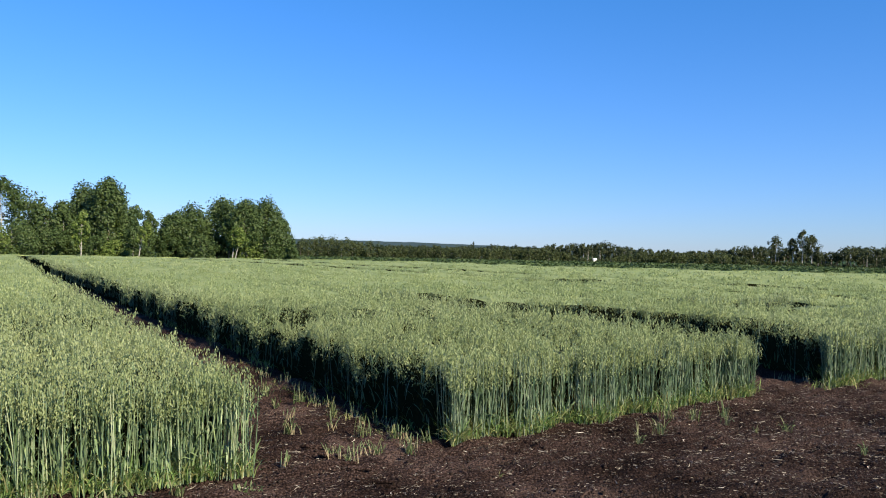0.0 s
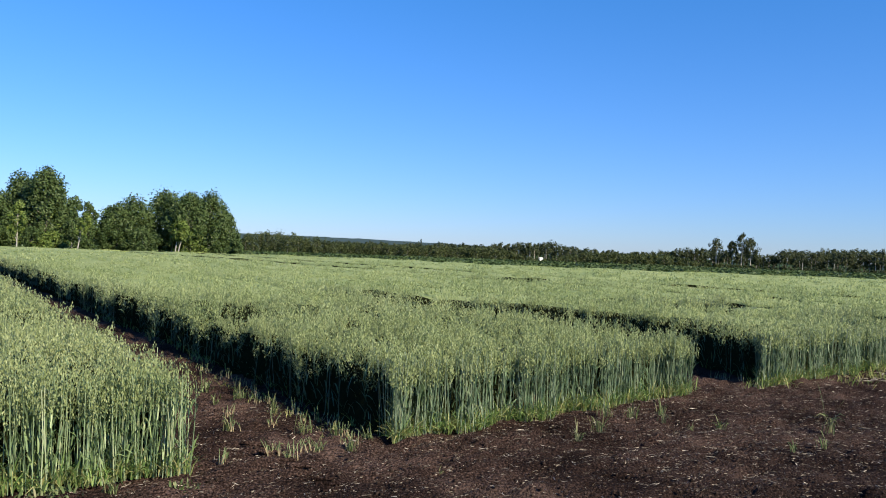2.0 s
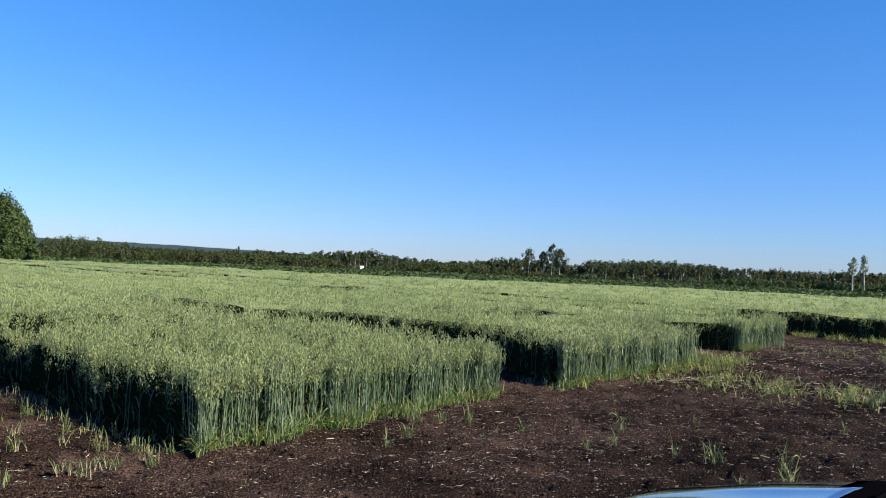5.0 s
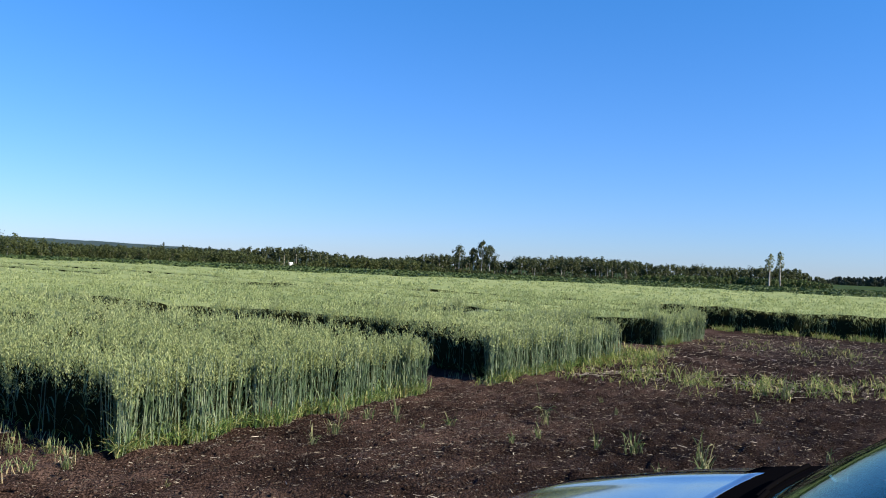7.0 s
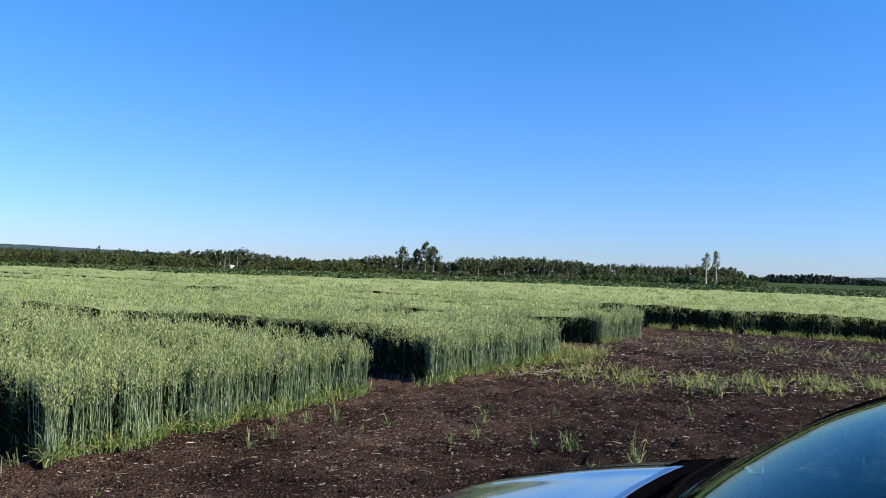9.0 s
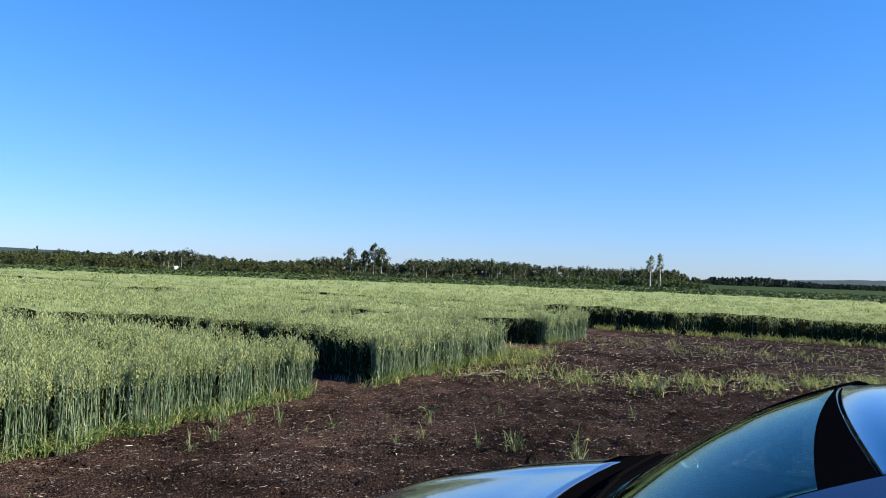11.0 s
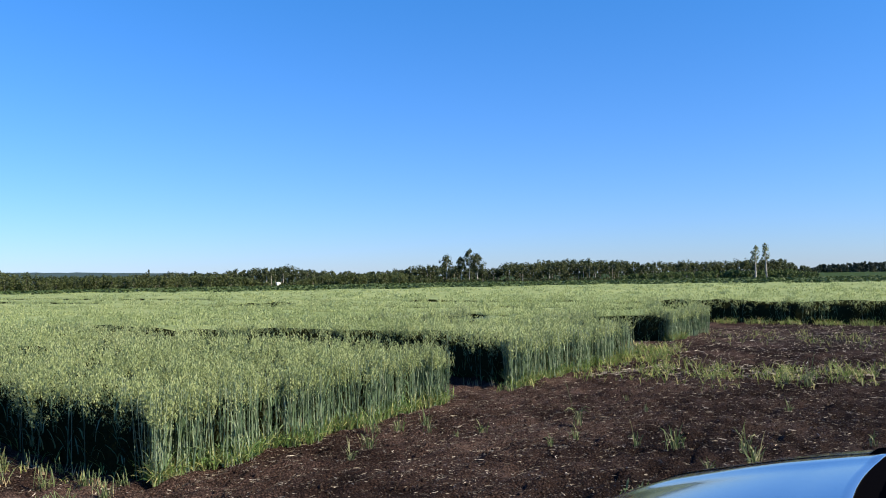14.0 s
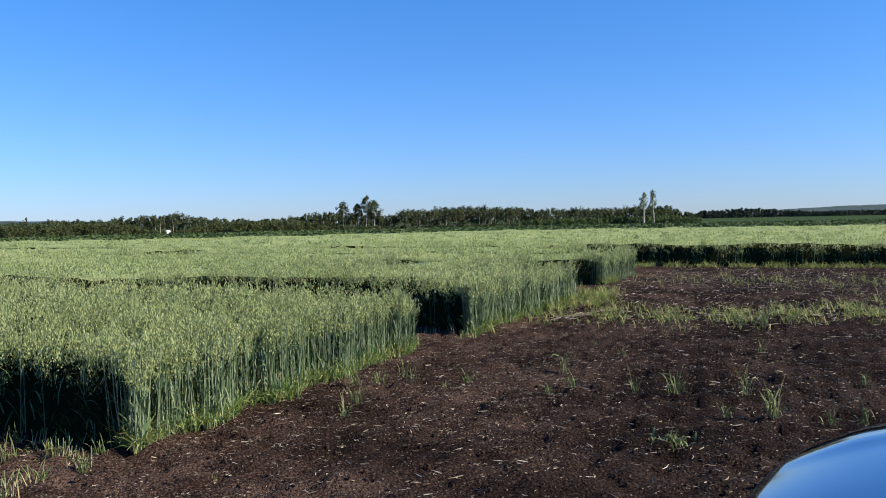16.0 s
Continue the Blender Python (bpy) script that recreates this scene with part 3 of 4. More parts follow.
TREES = [  # place, top, half width, crown start, leaf, clumps, peak
    (2, 320, 26, 0.66, LEAF, 34, 3.0), (55, 346, 36, 0.4, LEAF, 46, 2.6), (142, 322, 34, 0.08, LEAF, 130, 1.7), (190, 314, 36, 0.06, LEAF, 150, 1.9),
    (236, 362, 13, 0.3, LEAF, 30, 2.6), (261, 367, 12, 0.35, LEAF, 26, 2.6), (296, 380, 22, 0.1, LEAF, 60, 2.6), (335, 363, 36, 0.1, LEAF, 95, 3.2),
    (384, 344, 34, 0.1, LEAF, 110, 2.6), (428, 351, 30, 0.25, LEAF, 90, 2.8), (468, 348, 36, 0.04, LEAF, 130, 2.2), (497, 378, 25, 0.02, LEAF, 80, 1.9),
    (112, 362, 22, 0.04, LEAF, 70, 1.8), (166, 334, 30, 0.05, LEAF, 80, 2.0), (212, 350, 24, 0.05, LEAF, 70, 2.2), (312, 376, 26, 0.06, LEAF, 60, 3.0),
    (405, 354, 28, 0.08, LEAF, 70, 3.0), (449, 352, 28, 0.05, LEAF, 80, 2.6), (80, 372, 26, 0.1, LEAF, 50, 2.8)]
for i, (x, top, hw, st, lm, cl, pk) in enumerate(TREES):
    tree(bearing_at(x), 100 + 3 * (i % 3), (457 - top) * M * (0.93 if i < 4 else 0.99), hw * M * 1.28, st, lm, 100 + i, int(cl * 1.15), 64, 0.15, 0.11,
         group="field edge trees", loose=1.15, peak=pk)
# slim pale-stemmed birches standing before the crowns
for i, (x, top, hw, st, ln) in enumerate(((411, 392, 14, 0.5, 0.14), (416, 402, 12, 0.55, 0.3), (143, 372, 12, 0.36, 0.02), (245, 388, 12, 0.45, 0.2))):
    tree(bearing_at(x), 91, (456 - top) * M * 0.92, hw * M, st, LEAFL, 180 + i, 34, 46, 0.11, 0.07, "slim birch with a white stem and a thin crown", lean=ln, group="slim birches")
BUSHES = [(20, 402, 40, LEAF), (75, 405, 30, LEAF), (205, 388, 25, LEAFL), (200, 425, 28, LEAFL), (262, 402, 26, LEAF), (310, 408, 28, LEAF),
          (170, 420, 26, LEAF), (355, 412, 30, LEAF), (437, 408, 28, LEAFL), (515, 425, 12, LEAF), (-20, 390, 30, LEAF), (45, 395, 30, LEAF), (-5, 402, 30, LEAFL), (100, 408, 26, LEAF), (132, 415, 25, LEAFL), (235, 405, 22, LEAF)]
for i, (x, top, hw, lm) in enumerate(BUSHES):
    tree(bearing_at(x), 96 + 2 * (i % 3), (456 - top) * M, hw * M * 1.05, 0.02, lm, 200 + i, 46, 64, 0.12, 0.05,
         "rounded leafy bush below the field edge trees", "bush", group="field edge bushes")

# the pair of taller trees and the two bare-stemmed ones before the woods
for i, (b, h, half, st) in enumerate(((21.2, 10.2, 2.7, 0.42), (22.75, 12.4, 2.6, 0.45), (23.3, 10.6, 2.8, 0.4), (22.2, 9.6, 1.7, 0.5))):
    tree(b, 300, h, half, st, WOODLEAF, 300 + i, 34, 40, 0.26, 0.2, "tall aspen with a pale bare trunk before the woods", group="aspen group")
for i, (b, r, h) in enumerate(((41.5, 274, 11.3), (42.15, 283, 12.4))):
    tree(b, r, h * 0.94, 1.4, 0.55, ASPENLEAF, 320 + i, 22, 30, 0.2, 0.32, "tall bare-stemmed aspen with a small top crown", group="lone aspens")

tree(1.45, 300, 6.8, 0.7, 0.1, WOODLEAF, 330, 22, 20, 0.2, 0.12, "narrow dark spruce rising above the woods", group="")
SHEDWALL = material("white_shed_paint", [(0.7, 0.7, 0.68), (0.8, 0.8, 0.78)], 1, 10, 0.6)
q = bearing(9.75, 288)
shed = empty("white_shed", q[0], q[1], float(ground_z(*q)), 20)
bm = bmesh.new()
bmesh.ops.create_cube(bm, size=1)
bmesh.ops.transform(bm, matrix=Matrix.Translation((0, 0, 0.9)) @ Matrix.Diagonal((1.3, 0.9, 0.9, 1)), verts=bm.verts)
part("wall", bm, SHEDWALL, shed, smooth=False)
bm = bmesh.new()
for sy in (-1, 1):
    vs = [bm.verts.new(c) for c in ((-0.7, sy * 0.52, 1.33), (0.7, sy * 0.52, 1.33), (0.7, 0, 1.55), (-0.7, 0, 1.55))]
    bm.faces.new(vs)
part("roof", bm, SHEDWALL, shed, smooth=False)
tagged(shed, "tiny white shed before the far woods", "shed")

# woods along the horizon, by bearing: height of the trees
WOODS = [(-12, 6.5), (-10, 6.5), (-8.1, 7.2), (-6.5, 6.0), (-5, 4.5), (-3, 5), (0, 4.6), (2, 5.2), (3.9, 5.4), (6, 5.4), (7.7, 6.2), (9.6, 6.8), (10.6, 7), (11.5, 5.4),
         (13, 5), (15.2, 4.6), (17, 4.6), (18.7, 6), (20.4, 6.5), (22, 5.5), (23.7, 5.4), (24.3, 4.6), (25.3, 6.6), (28.4, 7.4), (32.2, 7.0), (34, 6.2), (36, 6.2),
         (38, 5.8), (39.6, 5.8), (41.4, 6.6), (43, 6.4), (44, 4.6), (44.6, 3.4), (45.5, 0)]


def wood_belt(lo, hi, r, depth, count, seed, profile, form, leafmat=WOODLEAF, label="dense mixed woods along the far edge of the fields"):
    """A band of trees between two bearings; form(rng) gives half width per height, crown start, peak and clumps of each."""
    rng = np.random.default_rng(seed)
    wood, crown = [], []
    for i in range(count):
        b = lo + (hi - lo) * (i + rng.random()) / count
        rr = r + rng.uniform(0, depth)
        h = float(np.interp(b, [q[0] for q in profile], [q[1] for q in profile])) * rng.uniform(0.82, 1.06) * rr / r
        if h < 1:
            continue
        p = bearing(b, rr)
        wide, start, peak, clumps = form(rng)
        w, c = tree_parts(h, h * wide, start, clumps, 30, 0.012 * r / 14 * (0.85 + 0.06 * h), rng, 0.15 if wide < 0.57 and start > 0.04 else 0.05, rng.normal(0, 0.03), 1.05, peak)
        at = np.array([p[0], p[1], float(ground_z(p[0], p[1]))])
        wood.append((w[0] + at, w[1]))
        crown.append((c[0] + at, c[1]))
    thing = empty("woods", *bearing((lo + hi) / 2, r))
    for n, pieces, m in (("trunk", wood, DULLBARK), ("crown", crown, leafmat)):
        ob = mesh_object(n, *join(pieces), m)
        ob.parent = thing
        ob.matrix_parent_inverse = thing.matrix_world.inverted()
        tagged(ob, kind="stuff")
    return tagged(thing, label, "woods", kind="stuff")


def mixed(rng):
    k = rng.random()
    if k < 0.55:
        return rng.uniform(0.34, 0.48), rng.uniform(0.36, 0.5), 3.4, 15
    if k < 0.9:
        return rng.uniform(0.42, 0.56), rng.uniform(0.08, 0.25), 3.6, 17
    return rng.uniform(0.2, 0.28), 0.06, 1.3, 12


def mound(rng):
    return rng.uniform(0.6, 0.85), 0.03, 3.4, 17


def spire(rng):
    return rng.uniform(0.18, 0.36), 0.05, rng.choice([1.2, 2.6]), 10


wood_belt(-5, 16, 306, 26, 105, 41, WOODS, mixed)
wood_belt(16, 45.5, 306, 26, 165, 42, WOODS, mixed)
wood_belt(-11, 24, 278, 14, 150, 44, [(-11, 5.8), (-8.2, 6.6), (-5.4, 5.2), (-4.6, 4.2), (3, 4.1), (7, 4.0), (8.6, 1.7), (9.4, 1.2), (10.2, 1.2), (11, 1.8), (12.5, 3.6), (16, 3.8), (19, 3.4), (20, 1.6), (24, 1.3)],
          mound, HEDGELEAF, "olive-green willow mounds along the foot of the woods")
wood_belt(24, 33, 284, 10, 34, 45, [(24, 1.2), (33, 1.3)], mound, WOODLEAF, "low dark bushes along the foot of the woods")
wood_belt(33, 45.2, 280, 8, 50, 46, [(33, 1.8), (36, 2.6), (39, 2.8), (44, 2.6), (45.2, 1.6)], mound, SHRUBLEAF, "fresh green shrubs before the woods")
wood_belt(44.3, 60, 700, 25, 170, 43, [(44.3, 2.5), (45.5, 6.5), (48, 7.6), (50, 6), (52, 4), (60, 4.5)], spire, HAZESPRUCE, "distant woods on a low rise")
# pale stems that stand out before the woods
for i, (b, h) in enumerate(((6.7, 5.2), (6.95, 4.8), (9.0, 5.8), (9.3, 6.0), (10.1, 6.2), (26.4, 6.0), (28.2, 6.4), (30.5, 6.2), (30.9, 6.4), (31.3, 6.1), (33.2, 5.6), (35.1, 5.4))):
    tree(b, 301, h, 1.0, 0.5, WOODLEAF, 340 + i, 14, 24, 0.24, 0.16, "slim pale-stemmed aspen at the front of the woods", group="woodland aspens")


def hill(b0, b1, r, h, seed, label):
    n = 120
    bs = np.linspace(b0, b1, n)
    top = h * np.sin(np.linspace(0, math.pi, n)) ** 0.7 + 2.2 * np.abs(np.random.default_rng(seed).normal(0, 0.35, n))
    f = np.array([bearing(b, r) for b in bs])
    g = np.array([bearing(b, r + 500) for b in bs])
    v = np.concatenate([np.c_[f, -2 + 0 * top], np.c_[(f * 0.7 + g * 0.3), top], np.c_[g, -2 + 0 * top]])
    i = np.arange(n - 1)
    q = np.concatenate([np.stack([i, i + 1, n + i + 1, n + i], -1), np.stack([n + i, n + i + 1, 2 * n + i + 1, 2 * n + i], -1)])
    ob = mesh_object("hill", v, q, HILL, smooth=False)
    return tagged(ob, label, "hill", kind="structure")


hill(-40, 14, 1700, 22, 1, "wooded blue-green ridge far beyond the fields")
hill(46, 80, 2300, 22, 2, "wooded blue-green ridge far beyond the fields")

# low dark crop between the oats and the woods
rng = np.random.default_rng(77)
n = 56000
b, r = rng.uniform(-32, 58, n), 48 + 255 * rng.random(n) ** 1.7
p = np.stack([0.1 + r * np.sin(np.radians(b)), 0.6 + r * np.cos(np.radians(b))], -1)
p = p[p[:, 1] > far_edge(p[:, 0]) + 0.8]
rr = np.hypot(p[:, 0], p[:, 1])
cen = np.c_[p, ground_z(p[:, 0], p[:, 1]) + rng.uniform(0.1, 0.42, len(p))]
v, f = leaf_quads(cen, 1.0, rng)
v = (v.reshape(-1, 4, 3) - cen[:, None]) * (0.1 + rr[:, None, None] * 0.0019) * np.array([1, 1, 0.6]) + cen[:, None]
tagged(mesh_object("low_crop", v.reshape(-1, 3), f, CROP), "dark green low leafy crop beyond the oats", "crop", kind="stuff")

# ---- loose things on the soil ----
def on_soil(p):
    """True where no plot stands."""
    ok = np.ones(len(p), bool)
    for _, c, e, run, depth in PLOTS:
        d, u = p - np.array(c), np.array(e) - np.array(c)
        det = u[0] * run[1] - u[1] * run[0]
        a, b = (d[:, 0] * run[1] - d[:, 1] * run[0]) / det, (u[0] * d[:, 1] - u[1] * d[:, 0]) / det
        ok &= ~((a > -0.01) & (a < 1.01) & (b > -0.03) & (b < depth))
    return ok


def soil_points(n, rng, x=(-3, 16), y=(3.2, 19)):
    p = np.stack([rng.uniform(*x, n), rng.uniform(*y, n)], -1)
    return p[on_soil(p) & (p[:, 1] < 8 + 0.95 * (p[:, 0] + 3))]


def soil_height(p):
    i = np.clip(np.searchsorted(gx, p[:, 0]), 0, nx - 1)
    j = np.clip(np.searchsorted(gy, p[:, 1]), 0, ny - 1)
    return Z[j, i]


STRAWS = make_templates(lambda r: [strip_quads(np.array([[-0.5, 0, 0], [0, r.normal(0, .13), r.uniform(0, .1)], [0.5, 0, r.uniform(-.02, .2)]]) * r.uniform(.6, 1.2),
                                               0.075, unit(np.array([0, 1, r.normal(0, .5)])))], 10, 31)
rng = np.random.default_rng(32)
p = soil_points(27000, rng, (-3, 16), (4.6, 19))
size = 0.022 + 0.085 * rng.random(len(p)) ** 3
v, f = spread(STRAWS, p, soil_height(p) + 0.006, size, rng.random(len(p)) * 6.283, np.zeros((len(p), 2)), rng)
tagged(mesh_object("straw_litter", v, f, STRAW), "short pale straw pieces strewn over the dark soil", "straw", kind="stuff")

# fine pale flecks of chaff on the nearer soil
FLECKS = make_templates(lambda r: [(np.array([[-0.5, -0.065, r.uniform(0, .15)], [0.5, -0.05, r.uniform(0, .25)], [0.5, 0.06, r.uniform(0, .3)], [-0.5, 0.07, r.uniform(0, .3)]]), np.array([[0, 1, 2, 3]]))], 10, 34)
p = soil_points(80000, rng, (-2.6, 9.5), (4.2, 11.5))
patchy = np.sin(p[:, 0] * 2.1 + 1.4 * np.sin(p[:, 1] * 1.7)) * np.sin(p[:, 1] * 2.6) + rng.normal(0, 0.6, len(p)) > -0.35
p = p[patchy]
v, f = spread(FLECKS, p, soil_height(p) + 0.006, 0.007 + 0.022 * rng.random(len(p)) ** 2.5, rng.random(len(p)) * 6.283, np.zeros((len(p), 2)), rng)
tagged(mesh_object("chaff_flecks", v, f, CHAFF), "tiny pale chaff flecks scattered over dark soil", "chaff", kind="stuff")

# a denser spill of straw and chaff before the second plot
p = np.array([1.2, 7.4]) + rng.random((9000, 1)) * np.array([3.6, 1.4]) + rng.normal(0, 1, (9000, 2)) * np.array([0.9, 0.8])
p = p[on_soil(p)]
v, f = spread(STRAWS, p, soil_height(p) + 0.006, 0.012 + 0.045 * rng.random(len(p)) ** 2.5, rng.random(len(p)) * 6.283, np.zeros((len(p), 2)), rng)
tagged(mesh_object("straw_litter", v, f, CHAFF), "dull broken straw spilt over the soil before the oats", "straw", kind="stuff")

# straw left among the grass of the far strip
k = 2600
t = rng.random(k)
q = np.stack([np.interp(t, [0, 0.25, 0.5, 0.75, 1], [7.4, 8.6, 10.2, 13, 16]), np.interp(t, [0, 0.25, 0.5, 0.75, 1], [12.8, 11.2, 10.5, 9.9, 9.3])], -1) + rng.normal(0, 0.5, (k, 2))
v, f = spread(STRAWS, q, soil_height(q) + 0.012, 0.04 + 0.13 * rng.random(k) ** 2, rng.random(k) * 6.283, np.zeros((k, 2)), rng)
tagged(mesh_object("straw_litter", v, f, STRAW), "dry straw lying among patchy grass", "straw", kind="stuff")

# more straw on the bare ground beyond the strip
q = soil_points(5200, rng, (9, 21), (9.5, 20))
k = len(q)
v, f = spread(STRAWS, q, soil_height(q) + 0.012, 0.04 + 0.16 * rng.random(k) ** 2, rng.normal(0.6, 0.8, k), np.zeros((k, 2)), rng)
tagged(mesh_object("straw_litter", v, f, STRAW), "dry straw strewn over the far bare strip", "straw", kind="stuff")

# a swath of longer straw lying before the second plot
k = 130
q = np.array([6.7, 12.0]) + rng.random((k, 1)) * np.array([1.9, 0.75]) + rng.normal(0, 0.07, (k, 2))
v, f = spread(STRAWS, q, soil_height(q) + 0.012, rng.uniform(0.1, 0.3, k), rng.normal(0.35, 0.3, k), np.zeros((k, 2)), rng, rng.uniform(0.05, 0.12, k))
tagged(mesh_object("straw_swath", v, f, STRAW), "thin swath of dry straw lying before an oat plot", "straw", kind="stuff")

# chaff and dry crumbs along the foot of the two near plots
spots = []
for x0, y0, x1, y1, k in ((0.1, 7.8, 3.9, 11.0, 6500), (5.0, 11.35, 8.9, 14.1, 3500), (-5.5, 4.3, -1.4, 6.5, 2000)):
    t = rng.random((k, 1))
    q = np.array([x0, y0]) * (1 - t) + np.array([x1, y1]) * t
    spots.append(q + np.array([0.644, -0.765]) * (np.abs(rng.normal(0, 0.22, (k, 1))) - 0.05))
q = np.concatenate(spots)
v, f = spread(STRAWS, q, soil_height(q) + 0.005, 0.009 + 0.03 * rng.random(len(q)) ** 3, rng.random(len(q)) * 6.283, np.zeros((len(q), 2)), rng)
tagged(mesh_object("chaff_litter", v, f, STRAW), "dry pale chaff along the foot of the oats", "chaff", kind="stuff")


def clod(r):
    v = np.array([[1, 0, 0], [0, 1, 0], [-1, 0, 0], [0, -1, 0], [0.7, 0.7, 0.75], [-0.7, 0.7, 0.7], [-0.7, -0.7, 0.75], [0.7, -0.7, 0.7]], float)
    v[:, :2] *= r.uniform(0.6, 1.2, (8, 1))
    v[:, 2] *= r.uniform(0.5, 1.0, 8)
    v[:4, 2] = -0.3
    f = np.array([[4, 5, 6, 7], [0, 1, 5, 4], [1, 2, 6, 5], [2, 3, 7, 6], [3, 0, 4, 7]])
    return [(v, f)]


CLODS = make_templates(clod, 10, 33)
p = soil_points(11000, rng, (-3, 9), (4.4, 11))
size = 0.004 + 0.016 * rng.random(len(p)) ** 2.5
v, f = spread(CLODS, p, soil_height(p), size, rng.random(len(p)) * 6.283, np.zeros((len(p), 2)), rng)
tagged(mesh_object("soil_clod", v, f, CLOD), "crumbly dark soil clods on the bare strip", "soil", kind="stuff")

# volunteer plants, one by one
TUFT_BLADES = []
r = np.random.default_rng(50)
for k in range(14):
    v, f = blade(np.zeros(3), 0.0, 1.0, 0.034 * r.uniform(0.8, 1.2), r.uniform(0.62, 0.97), r.uniform(0.02, 0.6), 4, r)
    me_ob = mesh_object("blade", v, f, TUFTLEAF)
    TUFT_BLADES.append(me_ob.data)
    bpy.data.objects.remove(me_ob)


TUFT_KINDS = [("upright", 11, 0.32, 0.08, 0.008), ("leafy", 18, 0.22, 0.12, 0.008), ("small", 9, 0.15, 0.06, 0.007), ("low", 44, 0.1, 0.3, 0.016), ("big", 26, 0.34, 0.12, 0.011)]
KINDS = {q[0]: q[1:] for q in TUFT_KINDS}
TUFTS = [(2.05, 8.42, "leafy", 0.9), (2.8, 8.85, "small", 1.3), (3.33, 8.65, "leafy", 0.8), (1.73, 7.86, "small", 1.1), (3.6, 7.68, "small", 1.0), (3.89, 7.72, "small", 1.2),
         (4.37, 8.5, "upright", 1.15), (4.36, 7.42, "small", 1.3), (4.58, 7.12, "leafy", 1.15), (5.05, 6.75, "upright", 0.95), (6.95, 8.22, "small", 1.3), (3.2, 10.3, "small", 1.2),
         (2.97, 8.47, "small", 0.9), (4.49, 5.98, "big", 0.85), (4.26, 6.24, "small", 1.1), (4.77, 5.69, "small", 1.2), (5.1, 5.64, "leafy", 0.7), (3.4, 5.91, "low", 1.0),
         (2.57, 9.1, "leafy", 0.9), (2.25, 8.93, "leafy", 1.0), (2.91, 9.25, "leafy", 0.8), (-1.4, 8.12, "leafy", 0.9), (-0.72, 8.07, "leafy", 0.9), (-0.53, 7.4, "leafy", 0.8),
         (-0.89, 7.42, "small", 1.2), (-0.73, 7.06, "small", 1.0), (-0.26, 7.47, "leafy", 0.8), (-0.41, 7.87, "leafy", 0.8), (-1.21, 7.16, "small", 0.7), (1.75, 7.97, "small", 0.8),
         (0.46, 6.92, "small", 0.6), (-1.36, 6.32, "low", 0.9), (-1.1, 8.9, "leafy", 0.8), (-1.55, 9.5, "leafy", 0.9), (-0.62, 8.5, "small", 1.1), (-0.15, 7.72, "leafy", 0.7),
         (-1.75, 9.2, "small", 1.3), (-2.0, 9.9, "leafy", 0.9), (8.75, 9.75, "leafy", 1.6), (8.6, 10.0, "big", 0.7), (5.5, 8.9, "small", 0.8), (6.2, 6.4, "small", 1.0), (5.9, 9.9, "small", 0.7),
         (-2.1, 6.0, "low", 1.0), (-1.75, 6.15, "leafy", 0.8), (-2.5, 5.75, "leafy", 0.9)]
rng = np.random.default_rng(61)
for i, (x, y, kind, sc) in enumerate(TUFTS):
    z = float(soil_height(np.array([[x, y]]))[0])
    thing = empty("volunteer_tuft", x, y, z - 0.004)
    cnt, tall, out, wd = KINDS[kind]
    lean, rise = (1.0, 1.0) if kind == "low" else (0.7, 1.3)
    for _ in range(int(cnt * 1.5)):
        leaf = new("blade", TUFT_BLADES[int(rng.integers(14))])
        leaf.parent = thing
        long = tall * sc * rng.uniform(0.55, 1.25)
        wide = wd * sc * rng.uniform(0.75, 1.25) / 0.034
        at = rng.normal(0, out * sc * 0.25, 2)
        leaf.matrix_basis = Matrix.Translation((at[0], at[1], 0)) @ Matrix.Rotation(rng.random() * 6.283, 4, "Z") @ Matrix.Diagonal((long * lean, wide, long * rise, 1))
    words = {"low": "low spreading green weed on bare soil", "big": "large grassy green tuft on bare soil", "upright": "upright grassy green tuft on bare soil",
             "leafy": "leafy green volunteer oat tuft on bare soil", "small": "small thin green seedling on bare soil"}
    tagged(thing, words[kind], "weed" if kind == "low" else "grass tuft", "volunteer plants")


def grass_band(name, pts, width, count, seed, tall=(0.5, 1.2), label=""):
    """Short grass strewn along a line of points."""
    r = np.random.default_rng(seed)
    pts = np.array(pts, float)
    seg = np.linalg.norm(np.diff(pts, axis=0), axis=1)
    at = np.sort(r.random(count)) * seg.sum()
    cum = np.r_[0, np.cumsum(seg)]
    q = np.stack([np.interp(at, cum, pts[:, k]) for k in (0, 1)], -1) + r.normal(0, 1, (count, 2)) * np.array(width) * 0.4
    clump = np.sin(q[:, 0] * 5.1) * np.sin(q[:, 1] * 4.3 + 1) + r.normal(0, 0.35, count) > 0.0
    q = q[clump]
    k = len(q)
    v, f = spread(LOWS, q, soil_height(q) - 0.004, r.uniform(*tall, k), r.random(k) * 6.283, r.normal(0, 0.1, (k, 2)), r)
    tagged(mesh_object(name, v, f, GRASS), label, "grass", kind="stuff")


grass_band("grass_strip", [(7.4, 12.8), (8.6, 11.0), (10.2, 10.2), (13, 9.6), (16, 9.0)], (1.7, 1.4), 3600, 71, (0.45, 1.0), "patchy strip of short green grass across bare soil")
grass_band("grass_strip", [(8.2, 13.3), (9.3, 14.6), (10.2, 15.4)], (0.8, 0.8), 1700, 72, (0.5, 1.25), "short green grass in the gap between oat plots")
grass_band("stubble_strip", [(15.6, 24.2), (17.9, 20.9), (23.2, 13.3)], (0.8, 0.8), 2900, 73, (0.6, 1.2), "short grassy stubble along the foot of an oat plot")
